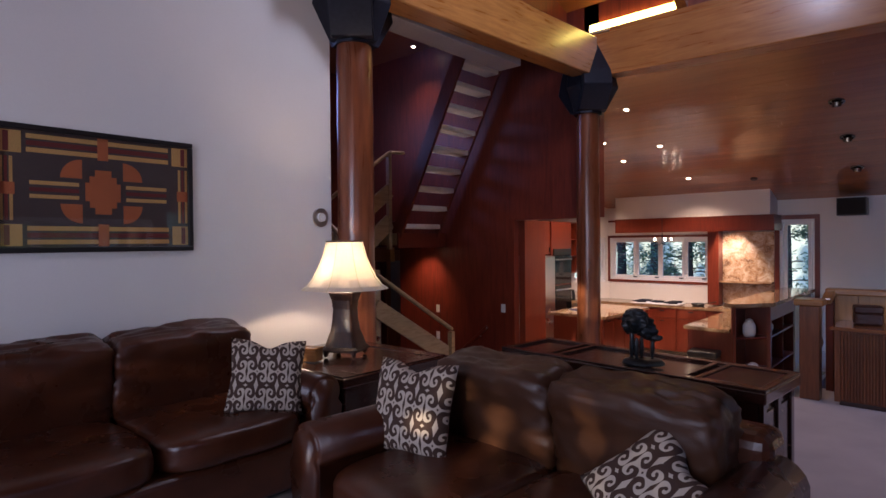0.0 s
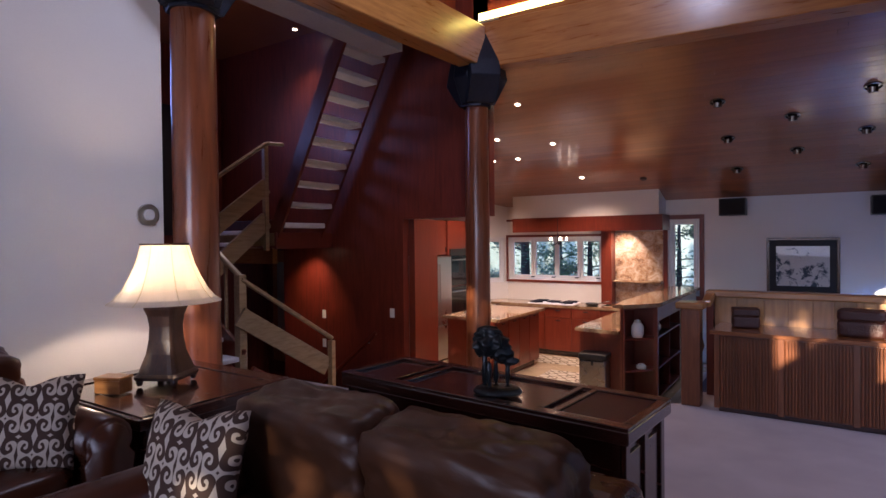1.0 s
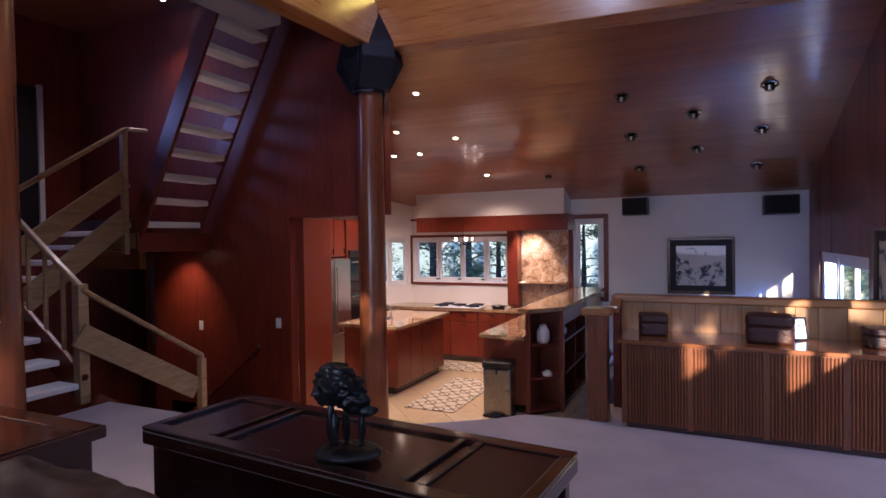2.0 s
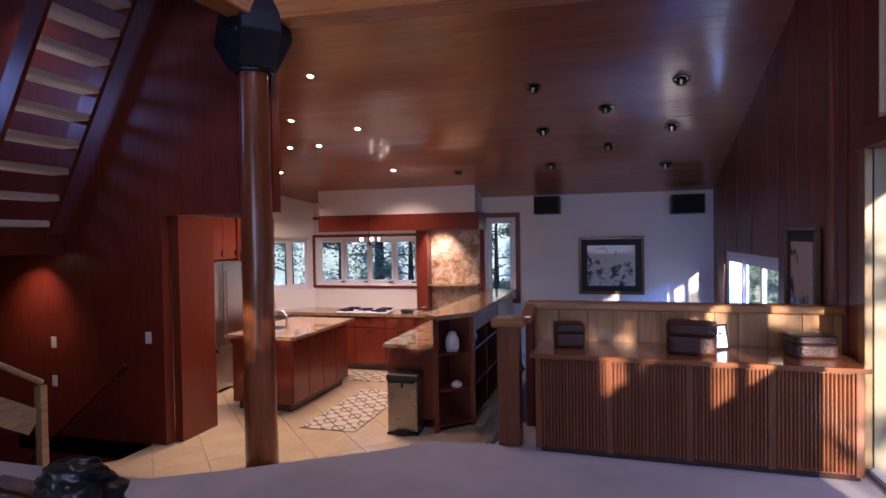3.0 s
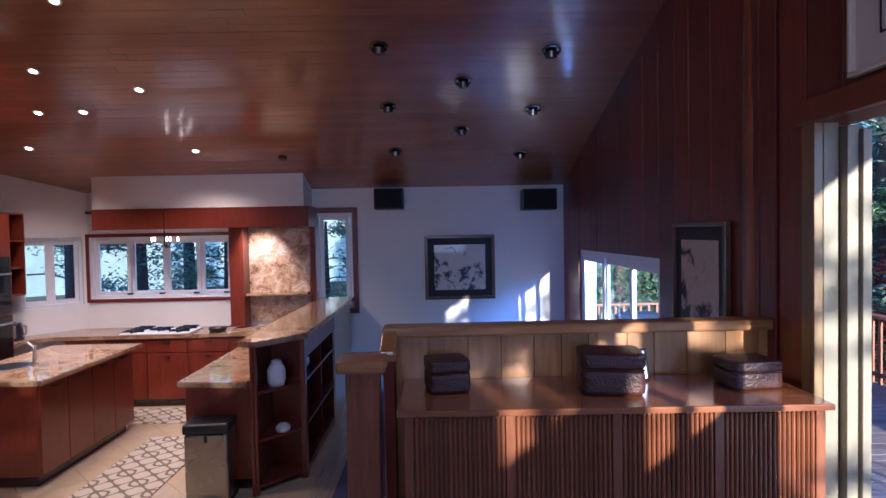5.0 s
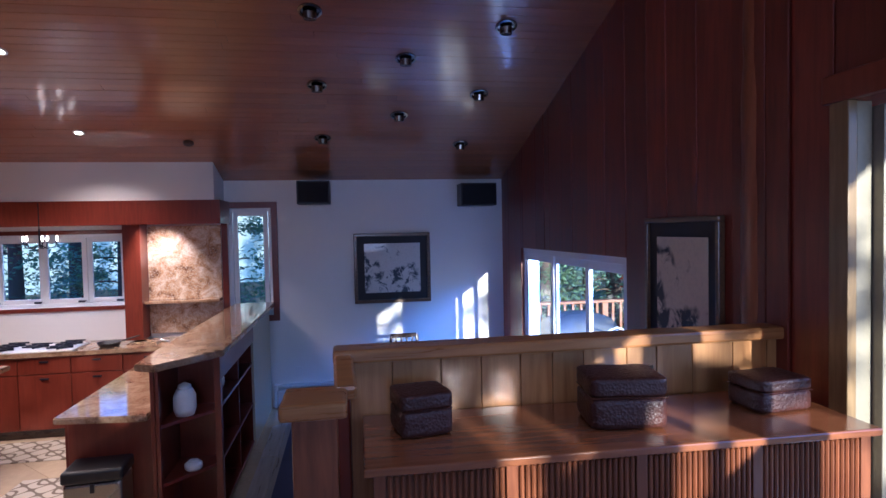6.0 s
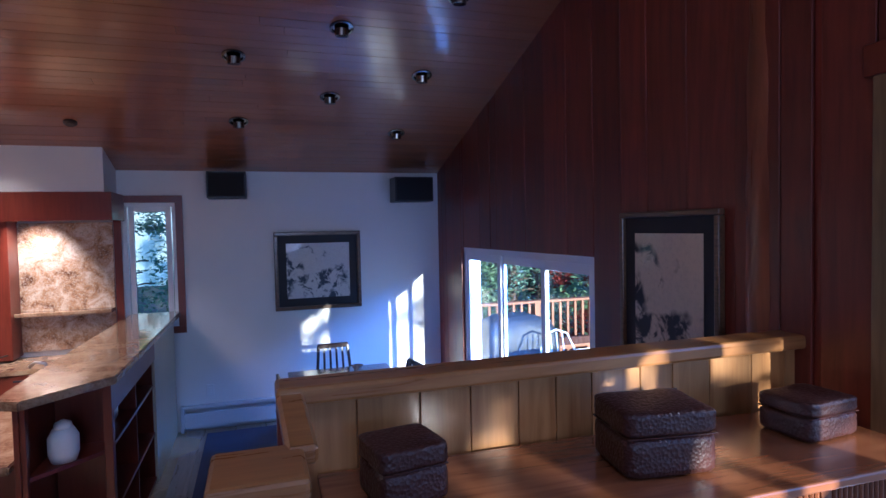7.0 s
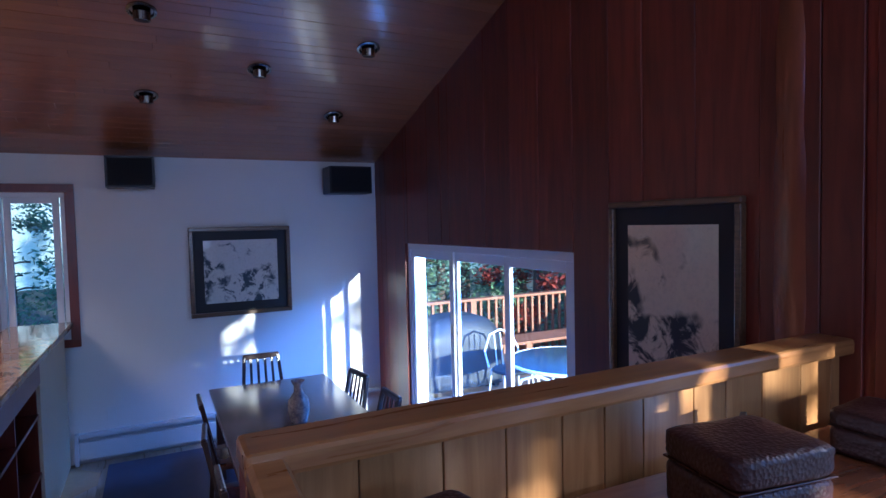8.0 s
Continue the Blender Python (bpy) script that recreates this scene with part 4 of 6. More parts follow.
# ---- partition and its rail, newel post ----
pt = thing("partition", (0, 0, 0), "waist-high oak board partition with a polished cap rail", "partition")
part("core", boxes((-0.786, 5.905, FL, 1.149, 5.945, 0.845), r=0), OAK_X, pt)
part("cap", rbox(-0.85, 5.845, 0.845, 1.149, 5.985, 0.90, 0.012, 2), OAK_X, pt, "polished oak cap rail")
part("end_trim", rbox(-0.848, 5.86, FL, -0.787, 5.97, 0.844, 0.008), RED_WOOD, pt)
part("lower_cap", bar_between((-0.812, 5.90, 0.868), (-0.80, 5.55, 0.812), 0.075, 0.05, 0.01), OAK_X, pt, "oak cap rail that turns down to the post")
xb = -0.784
rng = random.Random(9)
while xb < 1.10:
    w = rng.choice((0.14, 0.17, 0.2))
    part("board", boxes((xb, 5.893, 0.02, min(xb + w, 1.145) - 0.003, 5.9045, 0.843), r=0.002), OAK, pt)
    xb += w
np_ = thing("newel_post", (-0.90, 5.49, 0), "square oak newel post with a broad flat cap", "post")
part("post", rbox(-0.072, -0.06, 0, 0.072, 0.06, 0.78, 0.008), REED, np_)
part("cap", rbox(-0.105, -0.11, 0.781, 0.105, 0.11, 0.835, 0.012, 2), OAK_X, np_)
part("brace", bar_between((0.0, 0.061, 0.70), (0.03, 0.28, 0.40), 0.03, 0.09, 0.006), OAK_Y, np_)


# ---- doors and windows ----
def window(at, turn, w, h, sashes, label, depth=0.06, name="window_1", bar=0.05):
    """Stands on its sill in its own frame: x across, y outwards."""
    ob = thing(name, at, label, "window", "", turn, "structure")
    b = bar
    for a in ((0, 0, w, b * 0.8), (0, h - b * 0.8, w, h), (0, b * 0.8, b * 0.8, h - b * 0.8), (w - b * 0.8, b * 0.8, w, h - b * 0.8)):
        part("window_frame", rbox(a[0], 0, a[1], a[2], depth, a[3], 0.004), WINDOW_WHITE, ob)
    for i, s in enumerate(sashes):
        x0, x1 = s
        o = 0.012 + 0.02 * (i % 2)
        sash = part("sash", boxes((x0, o, b * 0.8, x0 + b, o + 0.03, h - b * 0.8), (x1 - b, o, b * 0.8, x1, o + 0.03, h - b * 0.8), (x0 + b, o, b * 0.8, x1 - b, o + 0.03, b * 1.8), (x0 + b, o, h - b * 1.8, x1 - b, o + 0.03, h - b * 0.8), r=0.003), WINDOW_WHITE, ob)
        pane = part("pane", boxes((x0 + b, o + 0.012, b * 1.8, x1 - b, o + 0.017, h - b * 1.8), r=0), GLASS, sash)
        pane.visible_shadow = False
    return ob


def casing(x0, z0, x1, z1, y, w, mat, name, label, proud=0.02):
    ob = thing(name, (0, 0, 0), label, "trim", kind="structure")
    for a in ((x0 - w, z1, x1 + w, z1 + w), (x0 - w, z0 - w, x1 + w, z0), (x0 - w, z0, x0, z1), (x1, z0, x1 + w, z1)):
        part("board", rbox(a[0], y - proud, a[1], a[2], y - 0.0005, a[3], 0.003), mat, ob)
    return ob


ww = W1[2] - W1[0]
window((W1[0], BACK + 0.05, W1[1]), 0, ww, W1[3] - W1[1], [(0.04, 0.50), (0.50, 0.97), (0.97, 1.42), (1.42, ww - 0.04)], "white framed four-sash casement window above the kitchen counter", name="window_1")
casing(W1[0], W1[1], W1[2], W1[3], BACK, 0.045, RED_WOOD, "window_trim_1", "cherry-stained window trim")
window((W2[0], BACK + 0.05, W2[1]), 0, W2[2] - W2[0], W2[3] - W2[1], [(0.05, 0.44)], "tall narrow white casement window beside the bar", name="window_2")
casing(W2[0], W2[1], W2[2], W2[3], BACK, 0.07, RED_WOOD, "window_trim_2", "cherry-stained window trim")
def crank(x, y, z):
    ob = thing("window_crank", (x, y, z), "small dark metal crank on a white window frame", "window crank", "window cranks")
    part("housing", rbox(-0.035, -0.02, 0.0, 0.035, 0.0, 0.022, 0.004), IRON, ob)
    part("arm", bar_between((0.0, -0.022, 0.012), (0.055, -0.03, 0.022), 0.009, 0.009, 0.002), IRON, ob)


crank(-1.80, BACK + 0.055, W2[1] + 0.045)
for x in (-4.62, -4.20, -3.75, -3.35):
    crank(x, BACK + 0.055, W1[1] + 0.045)
for nm, (a, z0, b, z1), sash in (("window_3", S1, [(0.05, 0.90), (0.86, 1.70), (1.66, 2.40)]), ("window_4", S3, [(0.04, 0.79), (0.79, 1.53), (1.53, 2.26)]), ("window_5", S5, [(0.04, 0.74), (0.74, 1.44), (1.44, 2.14)])):
    window((RIGHT + (0.03 if nm == "window_3" else 0.16), b, z0), -90, b - a, z1 - z0, sash, "white framed sliding glass door to the deck" if nm == "window_3" else "white framed window added out of view to let the sun in", name=nm, bar=0.07 if nm == "window_3" else 0.05)
    if nm == "window_3":
        liner = bpy.data.objects["window_3"]
        for u0, u1, v0, v1 in ((0.002, 0.014, 0.0, z1 - z0), (b - a - 0.014, b - a - 0.002, 0.0, z1 - z0), (0.015, b - a - 0.015, z1 - z0 - 0.014, z1 - z0 - 0.002)):
            part("jamb_liner", boxes((u0, 0.061, v0, u1, 0.175, v1), r=0), WINDOW_WHITE, liner)
sl = thing("door_1", (RIGHT, S2[2], 0.0), "open sliding glass door with knotty casing to the deck", "door", kind="structure")
part("casing", rbox(-0.022, -0.09, 0.0, 0.018, 0.0, S2[3], 0.004), CASING, sl)
part("jamb", rbox(0.03, -0.075, 0.0, 0.10, -0.001, S2[3], 0.004), DOOR_PAINT, sl)
part("door_frame", rbox(0.105, -0.12, 0.031, 0.155, -0.04, S2[3] - 0.02, 0.004), DOOR_PAINT, sl)
part("door_frame", rbox(0.16, -0.14, 0.031, 0.20, -0.05, S2[3] - 0.04, 0.004), DOOR_PAINT, sl)
part("threshold", rbox(0.0, -2.0, 0.001, 0.21, -0.001, 0.03, 0.004), WINDOW_WHITE, sl)
part("head", rbox(-0.03, -2.02, S2[3], 0.019, 0.03, S2[3] + 0.11, 0.006), RED_WOOD, sl)


# ---- outside ----
ground = rbox(-150, -150, -3.4, 150, 150, -3.2, 0)
solid("ground", ground, plain("forest_floor", (0.07, 0.065, 0.04), 0.95, 0, 3, 0.4, 0.6), "dark forest floor round the house", "ground", "structure")
deck = thing("deck", (0, 0, -0.80), "weathered grey-brown timber deck beside the house", "deck", kind="structure")
part("joists", boxes((1.34, 2.0, -0.20, 5.5, 12.6, -0.031), r=0), REDWOOD, deck)
deck_mesh = mesh_of("deck_board", rbox(-2.08, -0.067, -0.03, 2.08, 0.067, 0.0, 0.004, 1), DECK)
for i in range(76):
    ob = new("deck_board", deck_mesh)
    ob.parent = deck
    ob.matrix_basis = pose(3.42, 2.07 + 0.139 * i, random.uniform(-0.001, 0.001))
railing = thing("deck_railing", (0, 0, -0.80), "redwood deck railing with a broad cap and square balusters", "railing")
part("cap", rbox(1.4, 12.42, 0.90, 5.5, 12.58, 0.94, 0.006), REDWOOD, railing)
part("cap", rbox(5.34, 2.0, 0.90, 5.5, 12.41, 0.94, 0.006), REDWOOD, railing)
part("lower_rail", rbox(1.4, 12.48, 0.10, 5.4, 12.52, 0.16, 0.004), REDWOOD, railing)
part("lower_rail", rbox(5.40, 2.0, 0.10, 5.44, 12.45, 0.16, 0.004), REDWOOD, railing)
bal_mesh = mesh_of("baluster", rbox(-0.02, -0.02, 0.0, 0.02, 0.02, 0.90, 0.003, 1), REDWOOD)
for i in range(28):
    ob = new("baluster", bal_mesh)
    ob.parent = railing
    ob.matrix_basis = pose(1.45 + 0.14 * i, 12.50, 0)
for i in range(74):
    ob = new("baluster", bal_mesh)
    ob.parent = railing
    ob.matrix_basis = pose(5.42, 2.05 + 0.14 * i, 0)
for x, y in ((5.42, 12.5), (3.4, 12.5), (1.42, 12.5), (5.42, 9.2), (5.42, 5.9), (5.42, 2.6)):
    part("post", rbox(x - 0.05, y - 0.05, 0.0, x + 0.05, y + 0.05, 0.90, 0.004), REDWOOD, railing)
bench = thing("deck_bench", (3.7, 11.6, -0.80), "long low timber bench on the deck", "bench")
for k in range(4):
    part("slat", rbox(-1.3, -0.26 + 0.13 * k, 0.40, 1.3, -0.145 + 0.13 * k, 0.44, 0.004), REDWOOD, bench)
for s in (-1.1, 0, 1.1):
    part("leg", rbox(s - 0.05, -0.2, 0, s + 0.05, 0.2, 0.399, 0.004), REDWOOD, bench)
gt = thing("patio_table", (2.7, 9.3, -0.80), "round glass-topped patio table with a pale metal rim", "table")
part("top", turned([(0.58, 0.69), (0.60, 0.70), (0.60, 0.715), (0.58, 0.722)], 40), plain("blue_frosted_glass", (0.05, 0.065, 0.09), 0.08), gt)
part("rim", turned([(0.602, 0.695), (0.625, 0.70), (0.625, 0.72), (0.602, 0.725), (0.602, 0.695)], 40, cap=False), WINDOW_WHITE, gt)
for k in range(4):
    a = math.pi / 2 * k + 0.5
    part("leg", tube([(0.45 * math.cos(a), 0.45 * math.sin(a), 0.0), (0.30 * math.cos(a), 0.30 * math.sin(a), 0.35), (0.42 * math.cos(a), 0.42 * math.sin(a), 0.69)], 0.014), WINDOW_WHITE, gt)


def patio_chair(x, y, tn):
    ob = thing("patio_chair", (x, y, -0.80), "pale wire patio chair with a dark blue seat", "chair", "patio chairs", tn)
    part("seat", placed(turned([(0.22, 0.42), (0.23, 0.435), (0.22, 0.45)], 24), 0, 0, 0), COVER, ob)
    part("back", tube([(-0.20, -0.18, 0.44), (-0.22, -0.24, 0.62), (-0.14, -0.27, 0.80), (0.0, -0.28, 0.85), (0.14, -0.27, 0.80), (0.22, -0.24, 0.62), (0.20, -0.18, 0.44)], 0.012), WINDOW_WHITE, ob)
    for k in range(3):
        part("slat", tube([((k - 1) * 0.08, -0.20, 0.44), ((k - 1) * 0.08, -0.275, 0.82)], 0.007), WINDOW_WHITE, ob)
    for s in (-1, 1):
        for f in (-1, 1):
            part("leg", tube([(s * 0.17, f * 0.16, 0.42), (s * 0.21, f * 0.20, 0.0)], 0.011), WINDOW_WHITE, ob)


patio_chair(2.0, 8.75, -50)
patio_chair(3.4, 9.0, 70)
patio_chair(2.6, 10.2, 175)
patio_chair(3.3, 6.7, 40)
gt2 = copy_thing(gt, pose(3.6, 6.1, -0.80))
gl = thing("barbecue_grill", (2.40, 11.2, -0.80), "barbecue grill under a blue-grey vinyl cover", "grill")
bm = bmesh.new()
bmesh.ops.create_cube(bm, size=2)
bmesh.ops.subdivide_edges(bm, edges=bm.edges[:], cuts=10, use_grid_fill=True)
for v in bm.verts:
    p = v.co
    top = max(0, p.z)
    v.co = Vector((p.x * 0.50 * (1 - 0.18 * top ** 3), p.y * 0.32 * (1 - 0.45 * top ** 3), 0.52 + p.z * 0.44 - 0.08 * top * abs(p.x) ** 3)) + Vector((1, 1, 0)) * 0.02 * noise.noise(p * 3)
part("cover", bm, COVER, gl, smooth=True)
for s in (-1, 1):
    part("leg", rbox(s * 0.5 - 0.03, -0.2, 0, s * 0.5 + 0.03, 0.2, 0.10, 0.004), IRON, gl)


def crown_mesh(name, kind, height, radius, leaves, size, mat, seed):
    rng = random.Random(seed)
    verts, faces = [], []
    clumps = []
    for c in range(46):
        h = rng.uniform(0.12, 1.0)
        if kind == "cone":
            r = radius * (1.04 - h) * rng.uniform(0.55, 1.1)
        else:
            r = radius * math.sin(min(1, h * 1.05) * math.pi) ** 0.5 * rng.uniform(0.3, 1.05)
        a = rng.uniform(0, 6.283)
        clumps.append((r * math.cos(a), r * math.sin(a), h * height - (0.25 * r if kind == "cone" else 0), radius * rng.uniform(0.16, 0.34) * (1.1 - 0.5 * h)))
    for i in range(leaves):
        cx, cy, cz, cr = clumps[i % len(clumps)]
        d = Vector((rng.gauss(0, 1), rng.gauss(0, 1), rng.gauss(0, 0.55)))
        d = d / max(0.4, d.length) * cr * rng.uniform(0.3, 1.25)
        p = Vector((cx, cy, cz)) + d
        u = Vector((rng.uniform(-1, 1), rng.uniform(-1, 1), rng.uniform(-0.6, 0.3))).normalized() * size * rng.uniform(0.6, 1.3)
        w = u.cross(Vector((rng.uniform(-1, 1), rng.uniform(-1, 1), 1))).normalized() * size * 0.42
        k = len(verts)
        verts += [p - u, p + w * 0.9, p + u, p - w]
        faces.append((k, k + 1, k + 2, k + 3))
    me = bpy.data.meshes.new(name)
    me.from_pydata([tuple(v) for v in verts], [], faces)
    me.materials.append(mat)
    return me


def trunk_mesh(height, r):
    bm = turned([(r * (1.25 - 0.95 * i / 8), height * i / 8) for i in range(9)], 10)
    rng = random.Random(int(height * 10))
    for i in range(14):
        z = height * rng.uniform(0.25, 0.9)
        a = rng.uniform(0, 6.283)
        length = height * 0.22 * (1.1 - z / height)
        limb = tube([(0, 0, z), (length * 0.5 * math.cos(a), length * 0.5 * math.sin(a), z + length * 0.12), (length * math.cos(a), length * math.sin(a), z + length * 0.1)], r * 0.16, 5)
        t2 = bpy.data.meshes.new("limb")
        limb.to_mesh(t2)
        limb.free()
        bm.from_mesh(t2)
    return mesh_of("trunk", bm, BARK, True)


KINDS = {
    "conifer": (crown_mesh("conifer_crown", "cone", 11.0, 2.6, 11000, 0.085, GREEN_DARK, 2), trunk_mesh(10.5, 0.20), "tall dark green conifer with drooping boughs"),
    "broadleaf": (crown_mesh("broadleaf_crown", "round", 6.0, 2.6, 9000, 0.075, GREEN_LIGHT, 5), trunk_mesh(5.0, 0.14), "leafy green broadleaf tree with an open crown"),
    "birch": (crown_mesh("sun_dapple_crown", "round", 6.0, 2.6, 2000, 0.13, GREEN_LIGHT, 12), trunk_mesh(5.0, 0.07), "thin-crowned young birch, added out of view to dapple the sun"),
    "maple": (crown_mesh("maple_crown", "round", 3.8, 1.7, 5000, 0.08, MAPLE, 8), trunk_mesh(3.0, 0.09), "dark red ornamental maple beside the deck"),
}


def tree(kind, x, y, z, s, tn):
    crown, trunk_me, label = KINDS[kind]
    ob = thing(kind + "_tree", (x, y, z), label, "tree", kind + " trees", tn)
    ob.scale = (s, s, s)
    for nm, me in (("trunk", trunk_me), ("crown", crown)):
        p = new(nm, me)
        p.parent = ob


# Unseen hedge, added to keep direct sun out of the rear opening.
hedge_rng = random.Random(77)
verts, faces = [], []
for i in range(26000):
    p = Vector((hedge_rng.uniform(-7.0, 2.0), hedge_rng.uniform(-8.6, -7.2), hedge_rng.uniform(-3.2, 4.2)))
    p.z += 0.25 * noise.noise(p * 0.9)
    u = Vector((hedge_rng.uniform(-1, 1), hedge_rng.uniform(-1, 1), hedge_rng.uniform(-1, 1))).normalized() * 0.11
    w = u.cross(Vector((hedge_rng.uniform(-1, 1), 1, 0.4))).normalized() * 0.06
    verts += [tuple(p - u), tuple(p + w), tuple(p + u), tuple(p - w)]
    faces.append((4 * i, 4 * i + 1, 4 * i + 2, 4 * i + 3))
hedge_mesh = bpy.data.meshes.new("hedge")
hedge_mesh.from_pydata(verts, [], faces)
hedge_mesh.materials.append(GREEN_DARK)
tagged(new("hedge", hedge_mesh), "tall dense dark green hedge, added out of view to block the sun", "hedge", "", "stuff")

# Woods backdrop; haze is put into its colour and it glows by emission.
far = Nodes("glowing_far_woods")
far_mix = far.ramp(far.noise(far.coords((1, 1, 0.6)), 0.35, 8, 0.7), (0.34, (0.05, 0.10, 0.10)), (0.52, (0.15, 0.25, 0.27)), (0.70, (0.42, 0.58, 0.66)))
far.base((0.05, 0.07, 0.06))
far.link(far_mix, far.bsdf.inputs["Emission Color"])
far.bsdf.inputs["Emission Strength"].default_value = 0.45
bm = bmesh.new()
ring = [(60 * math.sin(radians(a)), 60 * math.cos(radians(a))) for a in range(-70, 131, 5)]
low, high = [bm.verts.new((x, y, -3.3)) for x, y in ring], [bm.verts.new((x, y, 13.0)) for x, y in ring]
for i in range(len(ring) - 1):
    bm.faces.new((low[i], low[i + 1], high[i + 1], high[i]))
solid("backdrop", bm, far.mat, "glowing backdrop of hazy blue-green woods far off", "woods", "structure")

rng = random.Random(21)
for i, (x, y) in enumerate(((-8.5, 18.5), (0.6, 17.2), (1.6, 18.5), (-10.5, 13.0), (-11, 9.5), (3.8, 16.5), (6.5, 18.5), (9, 15.0), (10.5, 11), (12, 7), (13, 19))):
    tree("conifer", x, y, -3.2, rng.uniform(0.8, 1.25), rng.uniform(0, 360))
for i in (0, 1, 3, 5, 7, 8, 9, 10, 11, 12, 13, 14):
    tree("conifer", -15 + 2.1 * i + rng.uniform(-0.5, 0.5), 22.0 + rng.uniform(-1, 1), -3.2, rng.uniform(0.85, 1.2), rng.uniform(0, 360))
for i in range(7):
    tree("conifer", 16.0 + rng.uniform(-1, 1), 3.0 + 2.4 * i, -3.2, rng.uniform(0.8, 1.1), rng.uniform(0, 360))
for x, y in ((-6.6, 19.6), (-3.9, 20.5), (9.5, 9.0), (8.6, 14.2), (4.8, 16.4), (10.5, 5.0), (9.6, 1.5), (2.2, 16.6), (-10.5, 11.8)):
    tree("broadleaf", x, y, -3.2, rng.uniform(0.8, 1.2), rng.uniform(0, 360))
# This birch is out of view, added in the sun's path to dapple it.
tree("birch", 3.0, -6.2, -3.2, 1.4, 40)
for x, y in ((7.5, 11.4), (6.4, 15.0), (7.7, 7.2)):
    tree("maple", x, y, -2.4, 1.0, rng.uniform(0, 360))


# ---- stairs ----
stair = thing("staircase", (0, 0, 0), "open oak staircase with pale carpeted treads and a round-edged handrail", "stairs")
for i in range(4):
    part("tread", rbox(-5.0 - 0.26 * (i + 1), 3.40, 0.18 * (i + 1) - 0.05, -5.0 - 0.26 * i + 0.02, 4.24, 0.18 * (i + 1), 0.012), WHITE_TREAD, stair)
part("landing", rbox(-7.0, 3.40, 0.80, -6.05, 4.34, 0.90, 0.008), WHITE_TREAD, stair)
for i in range(4):
    part("tread", rbox(-6.95, 4.34 + 0.27 * i, 0.90 + 0.15 * (i + 1) - 0.05, -6.05, 4.63 + 0.27 * i, 0.90 + 0.15 * (i + 1), 0.012), WHITE_TREAD, stair)
for i in range(3):
    part("tread", rbox(-4.78, 4.42 + 0.27 * i, -0.175 * (i + 1) - 0.05, -3.5, 4.71 + 0.27 * i, -0.175 * (i + 1), 0.012), WHITE_TREAD, stair)
part("stringer", bar_between((-5.0, 4.27, 0.14), (-6.05, 4.27, 0.84), 0.045, 0.24, 0.004), RED_WOOD, stair)
part("stringer", bar_between((-6.02, 4.30, 1.25), (-6.02, 5.46, 2.08), 0.04, 0.20, 0.004), OAK_Y, stair)
part("stringer", bar_between((-6.02, 4.30, 0.74), (-6.02, 5.46, 1.64), 0.045, 0.22, 0.004), OAK_Y, stair)
part("stringer", bar_between((-4.95, 4.22, 0.60), (-4.74, 5.24, -0.08), 0.04, 0.20, 0.004), OAK_Y, stair)
part("stringer", bar_between((-4.93, 4.30, -0.02), (-4.76, 5.27, -0.66), 0.045, 0.22, 0.004), RED_WOOD, stair)
for a, b in (((-5.0, 4.28, 0.99), (-5.98, 4.28, 1.66)), ((-6.02, 4.34, 1.86), (-6.02, 5.47, 2.63)), ((-4.98, 4.26, 0.98), (-4.70, 5.28, 0.24)), ((-6.02, 5.47, 2.63), (-5.98, 5.72, 2.64))):
    part("handrail", bar_between(a, b, 0.06, 0.045, 0.012), OAK_Y, stair)
part("newel", rbox(-5.05, 4.23, 0.0, -4.96, 4.32, 1.02, 0.006), OAK_Y, stair)
part("newel", rbox(-6.05, 5.42, 1.24, -5.99, 5.48, 2.62, 0.005), OAK_Y, stair)
part("newel", rbox(-4.74, 5.24, FL, -4.67, 5.30, 0.22, 0.005), OAK_Y, stair)
part("newel", rbox(-6.06, 4.25, 0.7, -5.98, 4.32, 1.92, 0.005), OAK_Y, stair)
for k in range(3):
    f = (k + 1) / 4
    part("baluster", bar_between((-5.0 - 0.98 * f, 4.28, 0.20 + 0.7 * f), (-5.0 - 0.98 * f, 4.28, 0.99 + 0.67 * f), 0.03, 0.03, 0.003, (0, 1, 0)), OAK_Y, stair)

platform = thing("stair_platform", (0, 0, 0), "timber stair platform with a red-brown fascia", "platform")
part("deck", boxes((-7.2, 5.50, 1.30, -5.905, 6.49, 1.47), r=0.004), OAK_Y, platform)
part("fascia", rbox(-5.90, 5.48, 1.26, -5.865, 6.49, 1.475, 0.004), RED_WOOD, platform)
part("joist", rbox(-8.3, 6.30, 1.02, -6.92, 6.40, 1.26, 0.006), OAK_X, platform, "pale oak joist")

ladder = thing("ladder_stair", (0, 0, 0), "steep open ladder stair with pale treads between red-brown stringers", "stairs")
foot, head = Vector((-5.98, 0, 1.40)), Vector((-4.62, 0, 3.98))
for y in (5.53, 6.30):
    part("stringer", bar_between((foot.x, y, foot.z), (head.x, y, head.z), 0.045, 0.20, 0.004), RED_WOOD, ladder)
for i in range(10):
    f = (0.17 + 0.262 * i) / (head.z - foot.z)
    c = foot.lerp(head, f)
    part("tread", rbox(c.x - 0.11, 5.556, c.z - 0.034, c.x + 0.11, 6.274, c.z + 0.034, 0.012), WHITE_TREAD, ladder)

